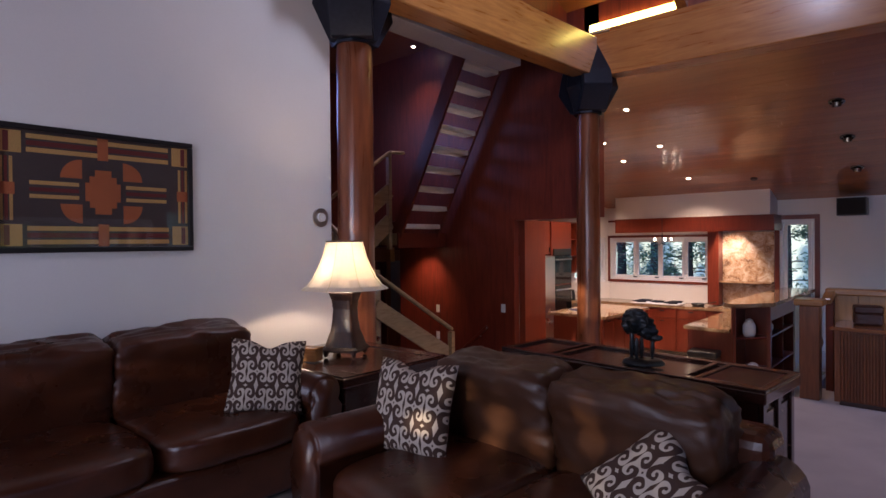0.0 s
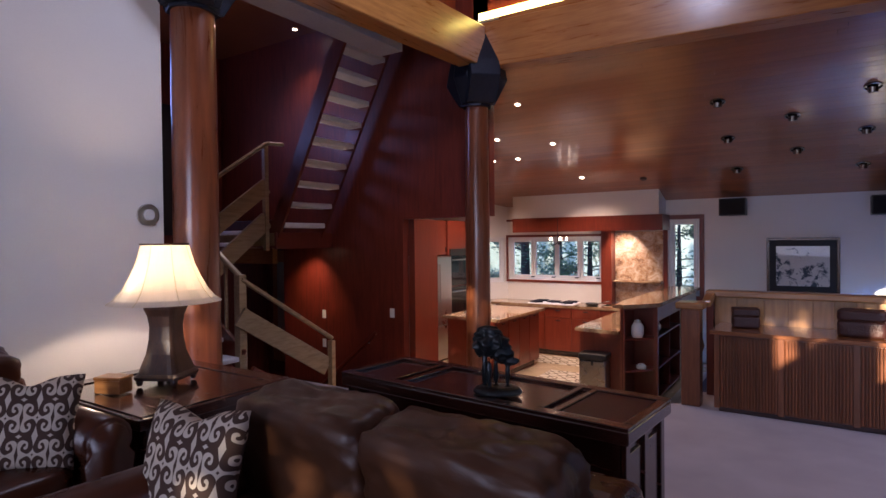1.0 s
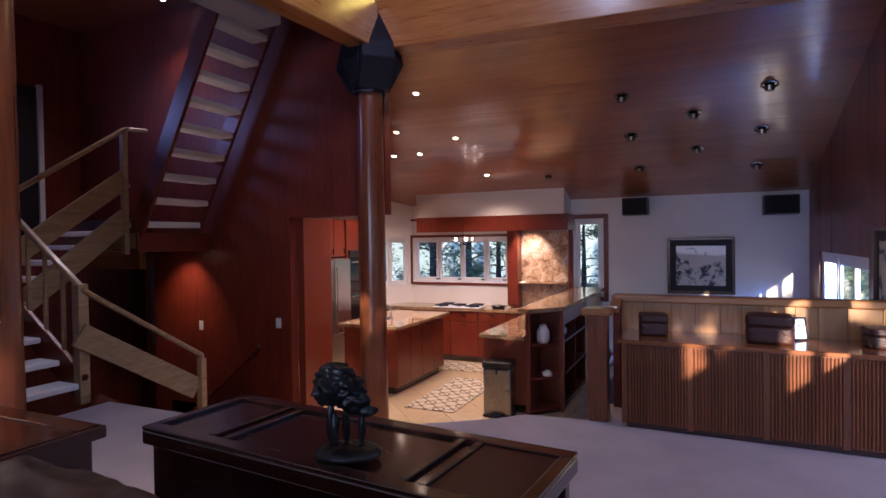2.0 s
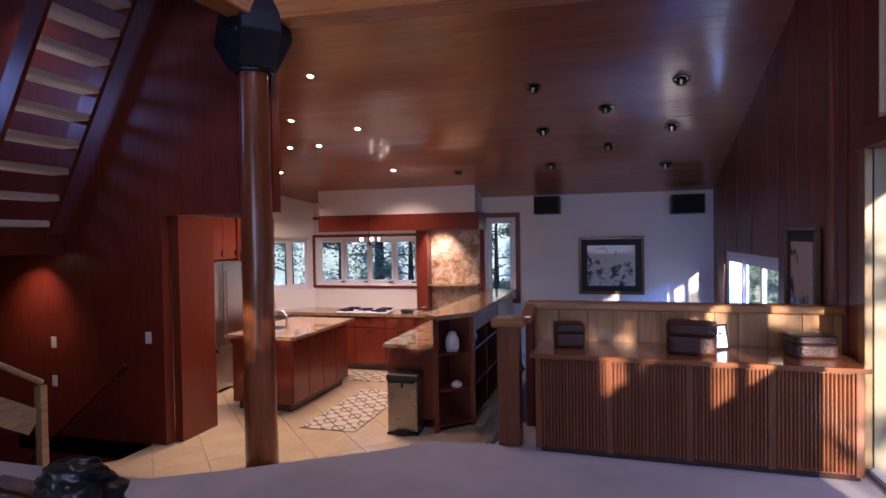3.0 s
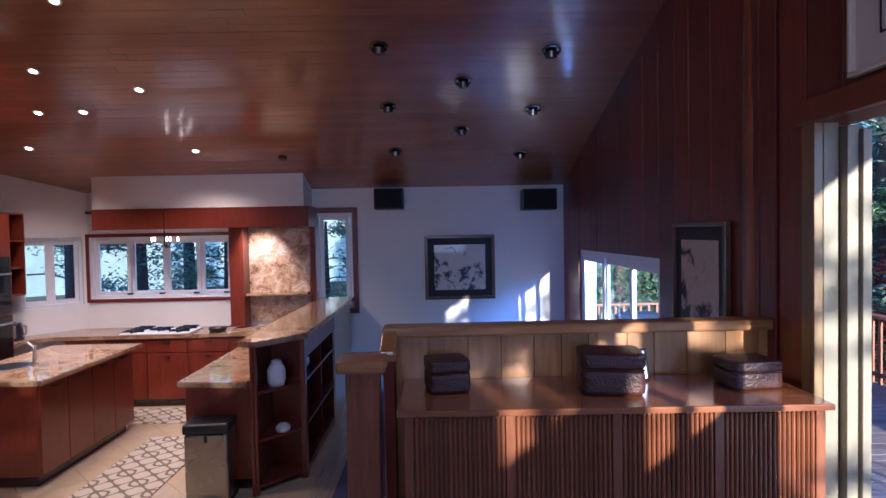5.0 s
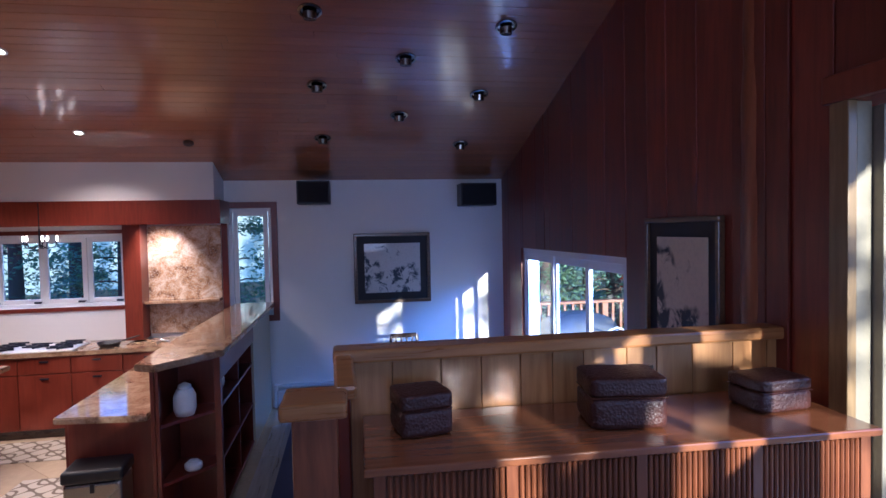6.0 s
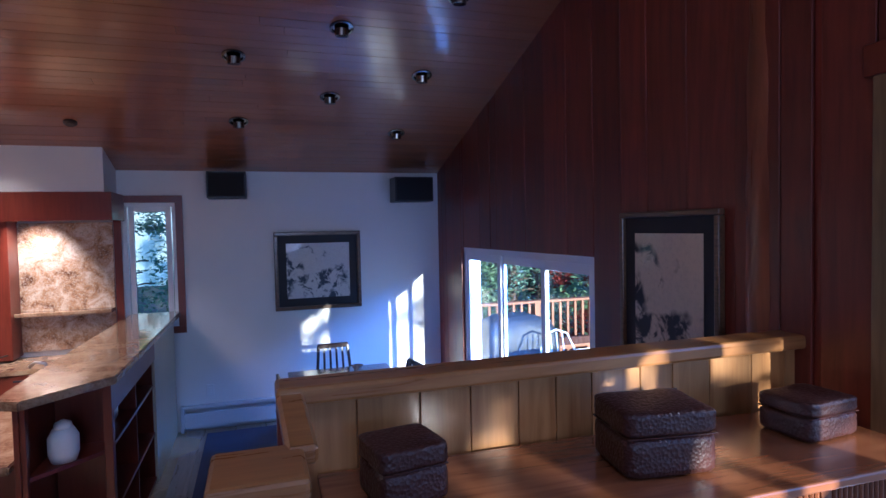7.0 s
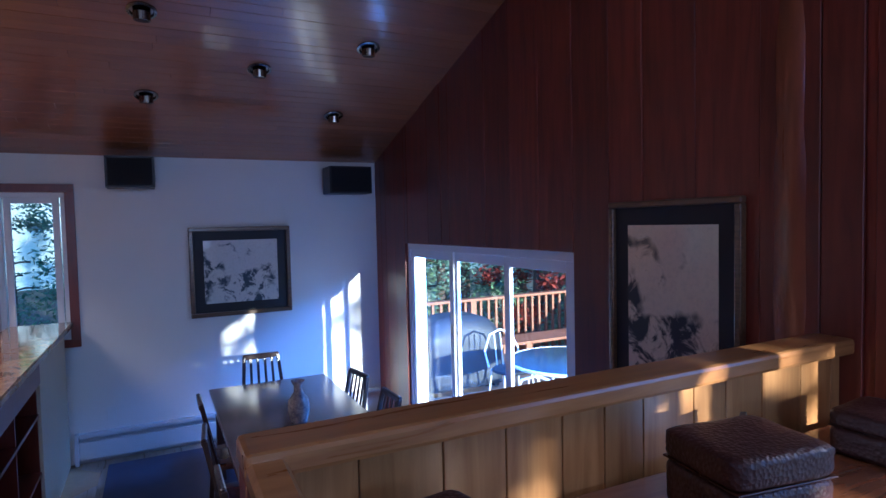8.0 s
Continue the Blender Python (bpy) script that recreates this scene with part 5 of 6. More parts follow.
# hall behind the stairs
hall_lamp = thing("hall_downlight", (-6.2, 6.15, 4.36), "small bright spotlight on the hall ceiling", "downlight")
part("rim", turned([(0.045, -0.02), (0.045, 0.0), (0.025, 0.0)], 20), STEEL, hall_lamp)
part("lens", turned([(0.028, -0.024), (0.028, -0.0205)], 20), BULB, hall_lamp)
sp = new("hall_spot", bpy.data.lights.new("hall_spot", "SPOT"))
sp.data.energy, sp.data.color, sp.data.spot_size, sp.data.spot_blend, sp.data.shadow_soft_size = 22, (1.0, 0.84, 0.70), radians(130), 0.8, 0.04
sp.matrix_basis = look((-6.2, 6.15, 4.32), (-6.3, 4.7, 0.9))
hd = thing("hall_door", (-8.37, 5.55, 1.47), "near-black panel for a dark open doorway, with a pale jamb, at the stair head", "door")
# solid panel; the doorway's darkness is put into its near-black colour
part("leaf", boxes((0.001, -0.35, 0.0, 0.02, 0.35, 2.0), r=0.003), plain("doorway_dark", (0.012, 0.009, 0.012), 0.5, 0, 30, 0.2, 0.05), hd)
part("jamb", rbox(0.001, 0.352, 0, 0.05, 0.42, 2.05, 0.004), WINDOW_WHITE, hd)
part("jamb", rbox(0.001, -0.42, 0, 0.05, -0.352, 2.05, 0.004), RED_WOOD, hd)
ld = thing("lower_door", (-7.75, 7.38, -0.75), "panelled door with a pale green pane below the stair platform", "door")
part("leaf", boxes((-0.42, -0.03, 0.0, 0.42, -0.001, 1.95), r=0.003), OAK, ld)
part("pane", boxes((-0.30, -0.034, 0.55, 0.30, -0.0305, 1.75), r=0), plain("pale_green_pane", (0.34, 0.36, 0.24), 0.3, 0, 20, 0.2, 0.05), ld)
for s in (-1, 1):
    part("jamb", rbox(s * 0.47 - 0.045, -0.05, 0, s * 0.47 + 0.045, -0.001, 2.02, 0.004), RED_WOOD, ld)
puck = thing("puck_light", (-6.15, 6.10, 1.30), "small warm downlight under the stair platform", "downlight")
part("rim", placed(turned([(0.05, -0.02), (0.05, -0.001), (0.03, -0.001)], 20), 0, 0, 0), STEEL, puck)
part("lens", placed(turned([(0.036, -0.024), (0.036, -0.0205)], 20), 0, 0, 0), BULB, puck)
sp = new("puck_spot", bpy.data.lights.new("puck_spot", "SPOT"))
sp.data.energy, sp.data.color, sp.data.spot_size, sp.data.spot_blend, sp.data.shadow_soft_size = 11, (1.0, 0.62, 0.32), radians(95), 0.9, 0.03
sp.matrix_basis = look((-6.15, 6.10, 1.265), (-6.25, 6.5, 0.4))


def wall_plate(m, w, h, label):
    ob = tagged(new("wall_plate"), label, "switch", "wall plates")
    ob.matrix_basis = m
    part("plate", rbox(-w / 2, 0.0005, -h / 2, w / 2, 0.006, h / 2, 0.002), OUTLET, ob)
    part("rocker", rbox(-w / 5, 0.0062, -h / 4, w / 5, 0.009, h / 4, 0.001), OUTLET, ob)


wall_plate(pose(-4.79, 6.499, 0.39, 0, 0, 180), 0.075, 0.12, "white light switch on the red board wall")
wall_plate(pose(-6.05, 6.499, 0.30, 0, 0, 180), 0.07, 0.12, "white light switch on the red board wall")
wall_plate(pose(-6.05, 6.499, -0.12, 0, 0, 180), 0.07, 0.12, "white light switch on the red board wall")
wall_plate(pose(-1.39, 10.549, -0.29, 0, 0, 180), 0.075, 0.12, "white power outlet on the dining room wall")
gr = thing("grab_rail", (-5.2, 6.46, -0.25), "dark wooden wall handrail that runs down the red wall", "handrail")
part("rail", bar_between((0.15, 0, 0.36), (-1.2, 0, -0.75), 0.04, 0.05, 0.01), RED_WOOD, gr)
part("bracket", bar_between((0.0, 0.038, 0.2), (0.0, 0.0, 0.22), 0.02, 0.02), STEEL, gr)

# ---- ceiling fixtures ----
SLOPE = math.degrees(math.atan(0.31))


def downlight(x, y, lit):
    label = "lit recessed ceiling downlight with a pale rim" if lit else "unlit smoked metal gimbal ceiling spotlight"
    ob = tagged(new("downlight" if lit else "ceiling_spot"), label, "downlight", "kitchen downlights" if lit else "dining spotlights")
    ob.matrix_basis = pose(x, y, ceiling_z(y) - 0.002, -SLOPE)
    if lit:
        part("rim", turned([(0.048, 0), (0.048, -0.006), (0.030, -0.008), (0.028, -0.0005)], 24), OUTLET, ob)
        part("lens", turned([(0.026, -0.0075), (0.026, -0.001)], 20), BULB, ob)
    else:
        part("rim", turned([(0.082, 0), (0.082, -0.008), (0.066, -0.012), (0.064, -0.001)], 24), SPOT_METAL, ob)
        part("can", placed(turned([(0.042, -0.05), (0.046, -0.048), (0.048, 0.0), (0.03, 0.0)], 20), 0, 0, -0.012, 22), SPOT_METAL, ob)
        part("lens", placed(turned([(0.038, -0.0505), (0.038, -0.046)], 16), 0, 0, -0.012, 22), BLACK_GLASS, ob)


for x, y in ((-3.21, 7.08), (-4.31, 7.90), (-3.93, 7.89), (-4.35, 8.55), (-3.92, 8.55), (-3.20, 8.19), (-4.95, 9.27), (-3.21, 9.40)):
    downlight(x, y, True)
    sp = new("downlight_spot", bpy.data.lights.new("downlight_spot", "SPOT"))
    sp.data.energy, sp.data.color, sp.data.spot_size, sp.data.spot_blend, sp.data.shadow_soft_size = 28, (1.0, 0.72, 0.44), radians(125), 0.8, 0.04
    sp.matrix_basis = look((x, y, ceiling_z(y) - 0.03), (x, y, FL))
for x, y in ((-0.995, 7.64), (-0.29, 8.14), (0.414, 7.72), (-1.0, 8.54), (0.415, 8.63), (-0.27, 9.015), (-1.0, 9.48), (0.43, 9.60)):
    downlight(x, y, False)
det = tagged(new("smoke_detector"), "small dark smoke detector on the board ceiling", "smoke detector")
det.matrix_basis = pose(-2.3, 9.59, ceiling_z(9.59) - 0.002, -SLOPE)
part("housing", turned([(0.05, 0), (0.05, -0.018), (0.035, -0.03), (0.01, -0.03)], 20), LAMP_WOOD, det)

for x0, x1, z0, z1 in ((-1.335, -0.965, 1.685, 1.948), (0.555, 0.985, 1.64, 1.908)):
    spk = thing("loudspeaker", ((x0 + x1) / 2, 10.38, z0), "black bookshelf loudspeaker mounted high on the wall", "loudspeaker", "wall loudspeakers")
    w, h = x1 - x0, z1 - z0
    part("cabinet", rbox(-w / 2, -0.16, 0, w / 2, 0.10, h, 0.006), BLACK, spk)
    part("grille", rbox(-w / 2 + 0.015, -0.172, 0.015, w / 2 - 0.015, -0.1605, h - 0.015, 0.004), plain("speaker_cloth", (0.010, 0.010, 0.011), 0.9, 0, 300, 0.3, 0.4), spk)
    part("bracket", boxes((-0.03, 0.101, h * 0.3, 0.03, 0.169, h * 0.6), r=0.003), IRON, spk)

# ---- kitchen ----
fas = thing("valance", (0, 0, 0), "cherry wood valance and pilaster below the soffit", "trim", kind="structure")
part("board", rbox(-4.76, 10.03, 1.48, -2.12, 10.049, 1.735, 0.003), RED_WOOD, fas)
part("board", rbox(-2.139, 10.0495, 1.48, -2.12, BACK - 0.001, 1.735, 0.003), RED_WOOD, fas)
part("pilaster", rbox(-3.20, 10.30, 0.22, -3.02, BACK - 0.001, 1.715, 0.004), RED_WOOD, fas)
part("picture_rail", rbox(-5.14, 10.53, 1.70, -4.77, BACK - 0.001, 1.74, 0.003), RED_WOOD, fas)
part("underside", boxes((-4.75, 10.05, 1.70, -2.14, BACK - 0.002, 1.7145), r=0), RED_WOOD, fas)
bs = thing("backsplash", (0, 0, 0), "mottled golden stone slab behind a small stone shelf", "backsplash")
part("slab", rbox(-3.018, 10.52, 0.25, -2.225, BACK - 0.001, 1.47, 0.002), STONE, bs)
part("shelf", rbox(-3.018, 10.36, 0.60, -2.225, 10.519, 0.635, 0.004), GRANITE, bs)


def cabinet_run(name, x0, y0, x1, y1, top, face, count, label, drawers=False):
    """A base cabinet under a worktop; face: the side that its doors are on."""
    ob = thing(name, (0, 0, 0), label, "cabinet")
    part("body", boxes((x0, y0, FL + 0.10, x1, y1, top - 0.045), r=0.003), RED_WOOD, ob)
    part("plinth", boxes((x0 + 0.05, y0 + 0.05, FL - 0.01, x1 - 0.05, y1 - 0.05, FL + 0.099), r=0), DARK_WOOD, ob)
    span = (x1 - x0) if face in "sn" else (y1 - y0)
    for i in range(count):
        a, b = span * i / count + 0.006, span * (i + 1) / count - 0.006
        rows = ((FL + 0.115, top - 0.23), (top - 0.22, top - 0.055)) if drawers else ((FL + 0.115, top - 0.055),)
        for z0, z1 in rows:
            if face == "s":
                door = part("door", rbox(x0 + a, y0 - 0.02, z0, x0 + b, y0 - 0.0005, z1, 0.003), RED_WOOD, ob)
                part("handle", rbox((2 * x0 + a + b) / 2 - 0.04, y0 - 0.04, z1 - 0.05, (2 * x0 + a + b) / 2 + 0.04, y0 - 0.0205, z1 - 0.035, 0.004), IRON, door)
            elif face == "e":
                door = part("door", rbox(x1 + 0.0005, y0 + a, z0, x1 + 0.02, y0 + b, z1, 0.003), RED_WOOD, ob)
                part("handle", rbox(x1 + 0.0205, (2 * y0 + a + b) / 2 - 0.04, z1 - 0.05, x1 + 0.04, (2 * y0 + a + b) / 2 + 0.04, z1 - 0.035, 0.004), IRON, door)
            else:
                door = part("door", rbox(x0 - 0.02, y0 + a, z0, x0 - 0.0005, y0 + b, z1, 0.003), RED_WOOD, ob)
                part("handle", rbox(x0 - 0.04, (2 * y0 + a + b) / 2 - 0.04, z1 - 0.05, x0 - 0.0205, (2 * y0 + a + b) / 2 + 0.04, z1 - 0.035, 0.004), IRON, door)
    return ob


TOP = 0.225
cabinet_run("island_cabinet", -4.72, 7.74, -3.90, 9.20, TOP, "e", 4, "cherry wood kitchen island with plain slab doors")
cabinet_run("counter_cabinet", -5.10, 9.98, -2.62, 10.52, 0.20, "s", 5, "cherry wood base cabinets below the kitchen window", True)
cabinet_run("peninsula_cabinet", -2.60, 7.60, -2.08, 9.95, TOP, "w", 4, "cherry wood base cabinets of the kitchen peninsula")
cabinet_run("side_cabinet", -6.13, 9.64, -5.80, 9.84, 0.20, "e", 1, "cherry wood base cabinets in the kitchen corner", True)
for nm, pts, z, lab in (("island_worktop", [(-4.78, 7.66), (-3.80, 7.66), (-3.80, 9.27), (-4.78, 9.27)], TOP, "polished brown granite worktop of the island"),
                        ("counter_worktop", [(-6.10, 9.64), (-5.46, 9.64), (-5.46, 9.72), (-5.20, 9.93), (-2.60, 9.93), (-2.60, 10.545), (-5.14, 10.545), (-6.02, 9.66)], 0.20, "polished granite worktop with a gas cooktop below the window"),
                        ("peninsula_worktop", [(-2.65, 7.52), (-2.07, 7.45), (-2.07, 9.925), (-2.65, 9.925)], TOP, "polished brown granite worktop of the peninsula")):
    solid(nm, prism(pts, z - 0.044, z, 0.008), GRANITE, lab, "worktop")
ct = thing("cooktop", (-4.02, 10.18, 0.2005), "white gas cooktop with black grates", "cooktop")
part("plate", rbox(-0.42, -0.22, 0, 0.42, 0.22, 0.014, 0.004), OUTLET, ct)
for i in range(5):
    cx, cy = ((-0.28, -0.11), (-0.28, 0.11), (0, 0), (0.28, -0.11), (0.28, 0.11))[i]
    part("grate", boxes((cx - 0.11, cy - 0.006, 0.015, cx + 0.11, cy + 0.006, 0.045), (cx - 0.006, cy - 0.10, 0.016, cx + 0.006, cy + 0.10, 0.044), (cx - 0.10, cy - 0.10, 0.03, cx + 0.10, cy - 0.088, 0.045), (cx - 0.10, cy + 0.088, 0.03, cx + 0.10, cy + 0.10, 0.045), r=0), IRON, ct)
    part("burner", placed(turned([(0.045, 0.0145), (0.04, 0.028), (0.02, 0.03)], 16), cx, cy, 0), BLACK, ct)
pan = thing("frying_pan", (-3.30, 10.12, 0.2005), "black frying pan with a long handle", "pan", turn=35)
part("bowl", turned([(0.09, 0), (0.12, 0.045), (0.115, 0.045), (0.085, 0.006)], 24), BLACK, pan)
part("handle", bar_between((0.11, 0, 0.04), (0.30, 0, 0.075), 0.022, 0.012), BLACK, pan)

fa = thing("island_tap", (-4.30, 8.30, TOP), "chrome kitchen tap with a curved spout", "tap")
part("base", turned([(0.03, 0), (0.03, 0.02), (0.018, 0.03), (0.018, 0.10)], 16), STEEL, fa)
part("spout", tube([(0, 0, 0.09), (-0.01, 0, 0.16), (-0.06, 0.0, 0.205), (-0.13, 0, 0.20), (-0.18, 0, 0.165)], 0.013), STEEL, fa, smooth=True)
part("lever", tube([(0, 0, 0.09), (0.02, -0.02, 0.14), (0.03, -0.03, 0.18)], 0.008), STEEL, fa)
sk = thing("island_sink", (-4.50, 8.22, TOP + 0.001), "steel sink rim on the island worktop round a flat darkened disc", "sink")
part("rim", turned([(0.20, 0), (0.20, 0.004), (0.175, 0.005), (0.17, 0.001)], 32), STEEL, sk)
# flat disc; the shade inside a bowl is put into its dark steel
part("bowl", turned([(0.168, 0.0012), (0.168, 0.003)], 32), plain("sink_shadow_steel", (0.10, 0.10, 0.10), 0.35, 1.0), sk)
bt = thing("bar_tap", (-2.36, 9.05, TOP), "small chrome tap on the peninsula", "tap")
part("spout", tube([(0, 0, 0), (0, 0, 0.14), (-0.03, 0, 0.19), (-0.09, 0, 0.20), (-0.13, 0, 0.17)], 0.012), STEEL, bt, smooth=True)
part("base", turned([(0.028, 0), (0.028, 0.015), (0.014, 0.02)], 16), STEEL, bt)

ov = thing("wall_oven", (-5.46, 9.27, FL), "tall cherry cabinet with a black double wall oven", "oven")
part("cabinet", boxes((-0.62, -0.36, 0.0, 0.0, 0.36, 2.40), r=0.004), RED_WOOD, ov)
for z0, z1 in ((0.62, 1.22), (1.25, 1.78)):
    d = part("oven_door", rbox(0.0005, -0.31, z0, 0.03, 0.31, z1, 0.006), BLACK_GLASS, ov)
    part("handle", rbox(0.0305, -0.28, z1 - 0.09, 0.065, 0.28, z1 - 0.065, 0.006), STEEL, d)
part("control_panel", rbox(0.0005, -0.31, 1.785, 0.028, 0.31, 1.90, 0.004), BLACK, ov)
fr = thing("refrigerator", (-5.40, 8.42, FL), "wide brushed steel refrigerator in the kitchen", "refrigerator")
part("body", rbox(-0.7, -0.44, 0.02, 0.0, 0.44, 1.78, 0.01), STEEL, fr)
for s in (-1, 1):
    d = part("door", rbox(0.001, s * 0.22 - 0.215, 0.62, 0.05, s * 0.22 + 0.215, 1.77, 0.01), STEEL, fr)
    part("handle", tube([(0.08, s * 0.03, 0.75), (0.085, s * 0.03, 1.2), (0.08, s * 0.03, 1.65)], 0.012), STEEL, d)
part("drawer", rbox(0.001, -0.435, 0.05, 0.05, 0.435, 0.61, 0.01), STEEL, fr)
uc = thing("upper_cabinet", (-5.50, 8.71, 1.10), "cherry wood upper cabinets over the refrigerator", "cabinet")
part("body", boxes((-0.6, -0.70, 0.0, 0.0, 0.189, 0.60), r=0.003), RED_WOOD, uc)
for i in range(3):
    d = part("door", rbox(0.0005, -0.695 + i * 0.295, 0.01, 0.02, -0.405 + i * 0.295, 0.59, 0.003), RED_WOOD, uc)
    part("handle", rbox(0.0205, -0.44 + i * 0.295, 0.05, 0.04, -0.43 + i * 0.295, 0.13, 0.002), IRON, d)
os_ = thing("open_shelf", (-5.50, 9.86, 0.72), "narrow open cherry shelf unit beside the oven", "shelf")
part("back", boxes((-0.35, -0.20, 0.0, -0.33, -0.05, 0.98), r=0), RED_WOOD, os_)
for z in (0.0, 0.32, 0.64, 0.96):
    part("shelf", rbox(-0.20, -0.195, z, 0.0, 0.04, z + 0.02, 0.002), RED_WOOD, os_)
part("side", boxes((-0.20, 0.041, 0.0, 0.0, 0.06, 0.98), r=0.002), RED_WOOD, os_)
part("side", boxes((-0.328, -0.215, 0.0, 0.0, -0.196, 0.98), r=0.002), RED_WOOD, os_)
window((-5.13 - 0.5374 - 0.035, BACK - 0.5374 + 0.035, 0.52), 45, 0.70, 0.88, [(0.03, 0.35), (0.35, 0.67)], "white framed casement windows in the slanted kitchen corner", name="window_6")
kt = thing("kettle", (-5.55, 9.80, 0.2005), "black electric kettle on the corner worktop", "kettle")
part("jug", turned([(0.07, 0), (0.075, 0.03), (0.055, 0.18), (0.04, 0.20)], 20), BLACK, kt)
part("handle", tube([(0.055, 0, 0.17), (0.11, 0, 0.16), (0.115, 0, 0.08), (0.072, 0, 0.04)], 0.01, 8), STEEL, kt)

toaster = thing("toaster_oven", (-5.66, 9.73, 0.2005), "small black toaster oven with a steel front", "toaster oven", turn=38)
part("body", rbox(-0.13, -0.10, 0.012, 0.13, 0.10, 0.20, 0.010), BLACK, toaster)
part("door", rbox(-0.10, -0.108, 0.04, 0.05, -0.1005, 0.17, 0.004), BLACK_GLASS, toaster)
part("control_panel", rbox(0.06, -0.107, 0.03, 0.12, -0.1005, 0.18, 0.003), STEEL, toaster)
for u in (-0.10, 0.10):
    part("foot", boxes((u - 0.015, -0.08, 0.0, u + 0.015, 0.08, 0.0118), r=0), BLACK, toaster)

ch = thing("chandelier", (-3.86, 9.98, 1.30), "small wrought chandelier with three lit bulbs above the counter", "chandelier")
part("stem", tube([(0, 0, 0.16), (0, 0, -0.03)], 0.008), IRON, ch)
part("rod", tube([(0, 0, 0.42), (0, 0, 0.16)], 0.005), IRON, ch)
for k in range(5):
    a = 2 * math.pi * k / 5 + 0.3
    c, s = math.cos(a), math.sin(a)
    part("arm", tube([(0, 0, 0.0), (0.06 * c, 0.06 * s, -0.045), (0.13 * c, 0.13 * s, -0.03), (0.15 * c, 0.15 * s, 0.03)], 0.006, 6), IRON, ch)
    part("bulb", placed(turned([(0.006, 0.032), (0.012, 0.05), (0.009, 0.072), (0.002, 0.085)], 10), 0.15 * c, 0.15 * s, 0), FLAME, ch)
# Spot and puck lamp below the soffit are added to brighten the stone slab.
ul = new("stone_light", bpy.data.lights.new("stone_light", "SPOT"))
ul.data.energy, ul.data.color, ul.data.spot_size, ul.data.shadow_soft_size = 40, (1.0, 0.76, 0.50), radians(72), 0.03
ul.data.spot_blend = 0.8
ul.matrix_basis = look((-2.84, 10.10, 1.68), (-2.84, 10.52, 0.85))
ulamp = thing("under_soffit_light", (-2.84, 10.10, 1.699), "small puck light added below the soffit to brighten the stone", "downlight")
part("rim", turned([(0.035, -0.012), (0.035, -0.0005)], 18), STEEL, ulamp)

# raised bar with its open shelves
br = thing("raised_bar", (0, 0, 0), "raised cherry wood bar with open shelves and a granite top", "bar")
part("top", prism([(-2.14, 7.46), (-2.00, 7.40), (-1.66, 7.80), (-1.64, 10.54), (-2.10, 10.54), (-2.14, 8.0)], 0.505, 0.552, 0.008), GRANITE, br, "polished granite bar top")
part("back_panel", boxes((-2.06, 7.62, FL, -2.035, 10.52, 0.504), r=0), RED_WOOD, br)
part("end_panel", boxes((-2.034, 7.50, FL, -2.01, 7.53, 0.504), (-2.06, 7.49, FL, -2.0345, 7.615, 0.504), r=0.002), RED_WOOD, br)
for z in (FL + 0.04, -0.29, 0.10, 0.48):
    part("shelf", prism([(-2.03, 7.535), (-1.72, 7.86), (-1.72, 9.3), (-2.03, 9.3)], z, z + 0.022), RED_WOOD, br)
for y in (8.0, 8.65, 9.3):
    part("divider", boxes((-2.03, y, FL + 0.063, -1.73, y + 0.022, 0.479), r=0), RED_WOOD, br)
part("face_post", rbox(-1.745, 7.83, FL, -1.70, 7.875, 0.504, 0.003), RED_WOOD, br)
part("side_panel", rbox(-1.735, 9.325, FL, -1.71, 10.52, 0.504, 0.003), CREAM, br, "cream painted side panel")
part("apron", rbox(-1.722, 7.88, 0.32, -1.705, 9.32, 0.504, 0.003), RED_WOOD, br)
for (x, y, z, r0, h, mt, lab) in ((-1.92, 7.75, 0.123, 0.075, 0.225, OUTLET, "pale ceramic jar with a rounded lid"), (-1.88, 7.76, -0.267, 0.06, 0.07, OUTLET, "small white folded cloth bundle"), (-1.86, 8.25, -0.267, 0.07, 0.15, BLACK, "dark round pot on the shelf"), (-1.86, 8.45, 0.123, 0.06, 0.12, STEEL, "steel canister on the shelf"), (-1.86, 8.9, -0.267, 0.08, 0.14, BLACK, "dark bowl on the shelf")):
    jar = thing("jar" if h > 0.1 else "cloth_bundle", (x, y, z), lab, "jar" if h > 0.1 else "cloth")
    part("body", turned([(r0 * 0.8, 0), (r0, h * 0.2), (r0, h * 0.6), (r0 * 0.7, h * 0.8), (r0 * 0.4, h * 0.84)], 18), mt, jar, smooth=True)
    part("lid", turned([(r0 * 0.62, h * 0.81), (r0 * 0.55, h * 0.93), (r0 * 0.15, h)], 18), mt, jar, smooth=True)

bn = thing("pedal_bin", (-2.37, 7.465, FL), "tall steel pedal bin with a black lid and foot pedal", "bin", turn=4)
part("body", rbox(-0.165, -0.12, 0.03, 0.165, 0.12, 0.56, 0.02, 3), plain("dull_dark_steel", (0.30, 0.28, 0.26), 0.28, 1.0, 80, 0.08, 0.03), bn)
part("lid", rbox(-0.175, -0.13, 0.561, 0.175, 0.13, 0.64, 0.02, 3), BLACK, bn)
part("foot_ring", rbox(-0.17, -0.125, 0.0, 0.17, 0.125, 0.0295, 0.006), BLACK, bn)
part("pedal", rbox(-0.07, -0.17, 0.012, 0.07, -0.1255, 0.06, 0.012, 2), BLACK, bn)
part("latch", rbox(-0.012, -0.1275, 0.50, 0.012, -0.1205, 0.56, 0.002), BLACK, bn)

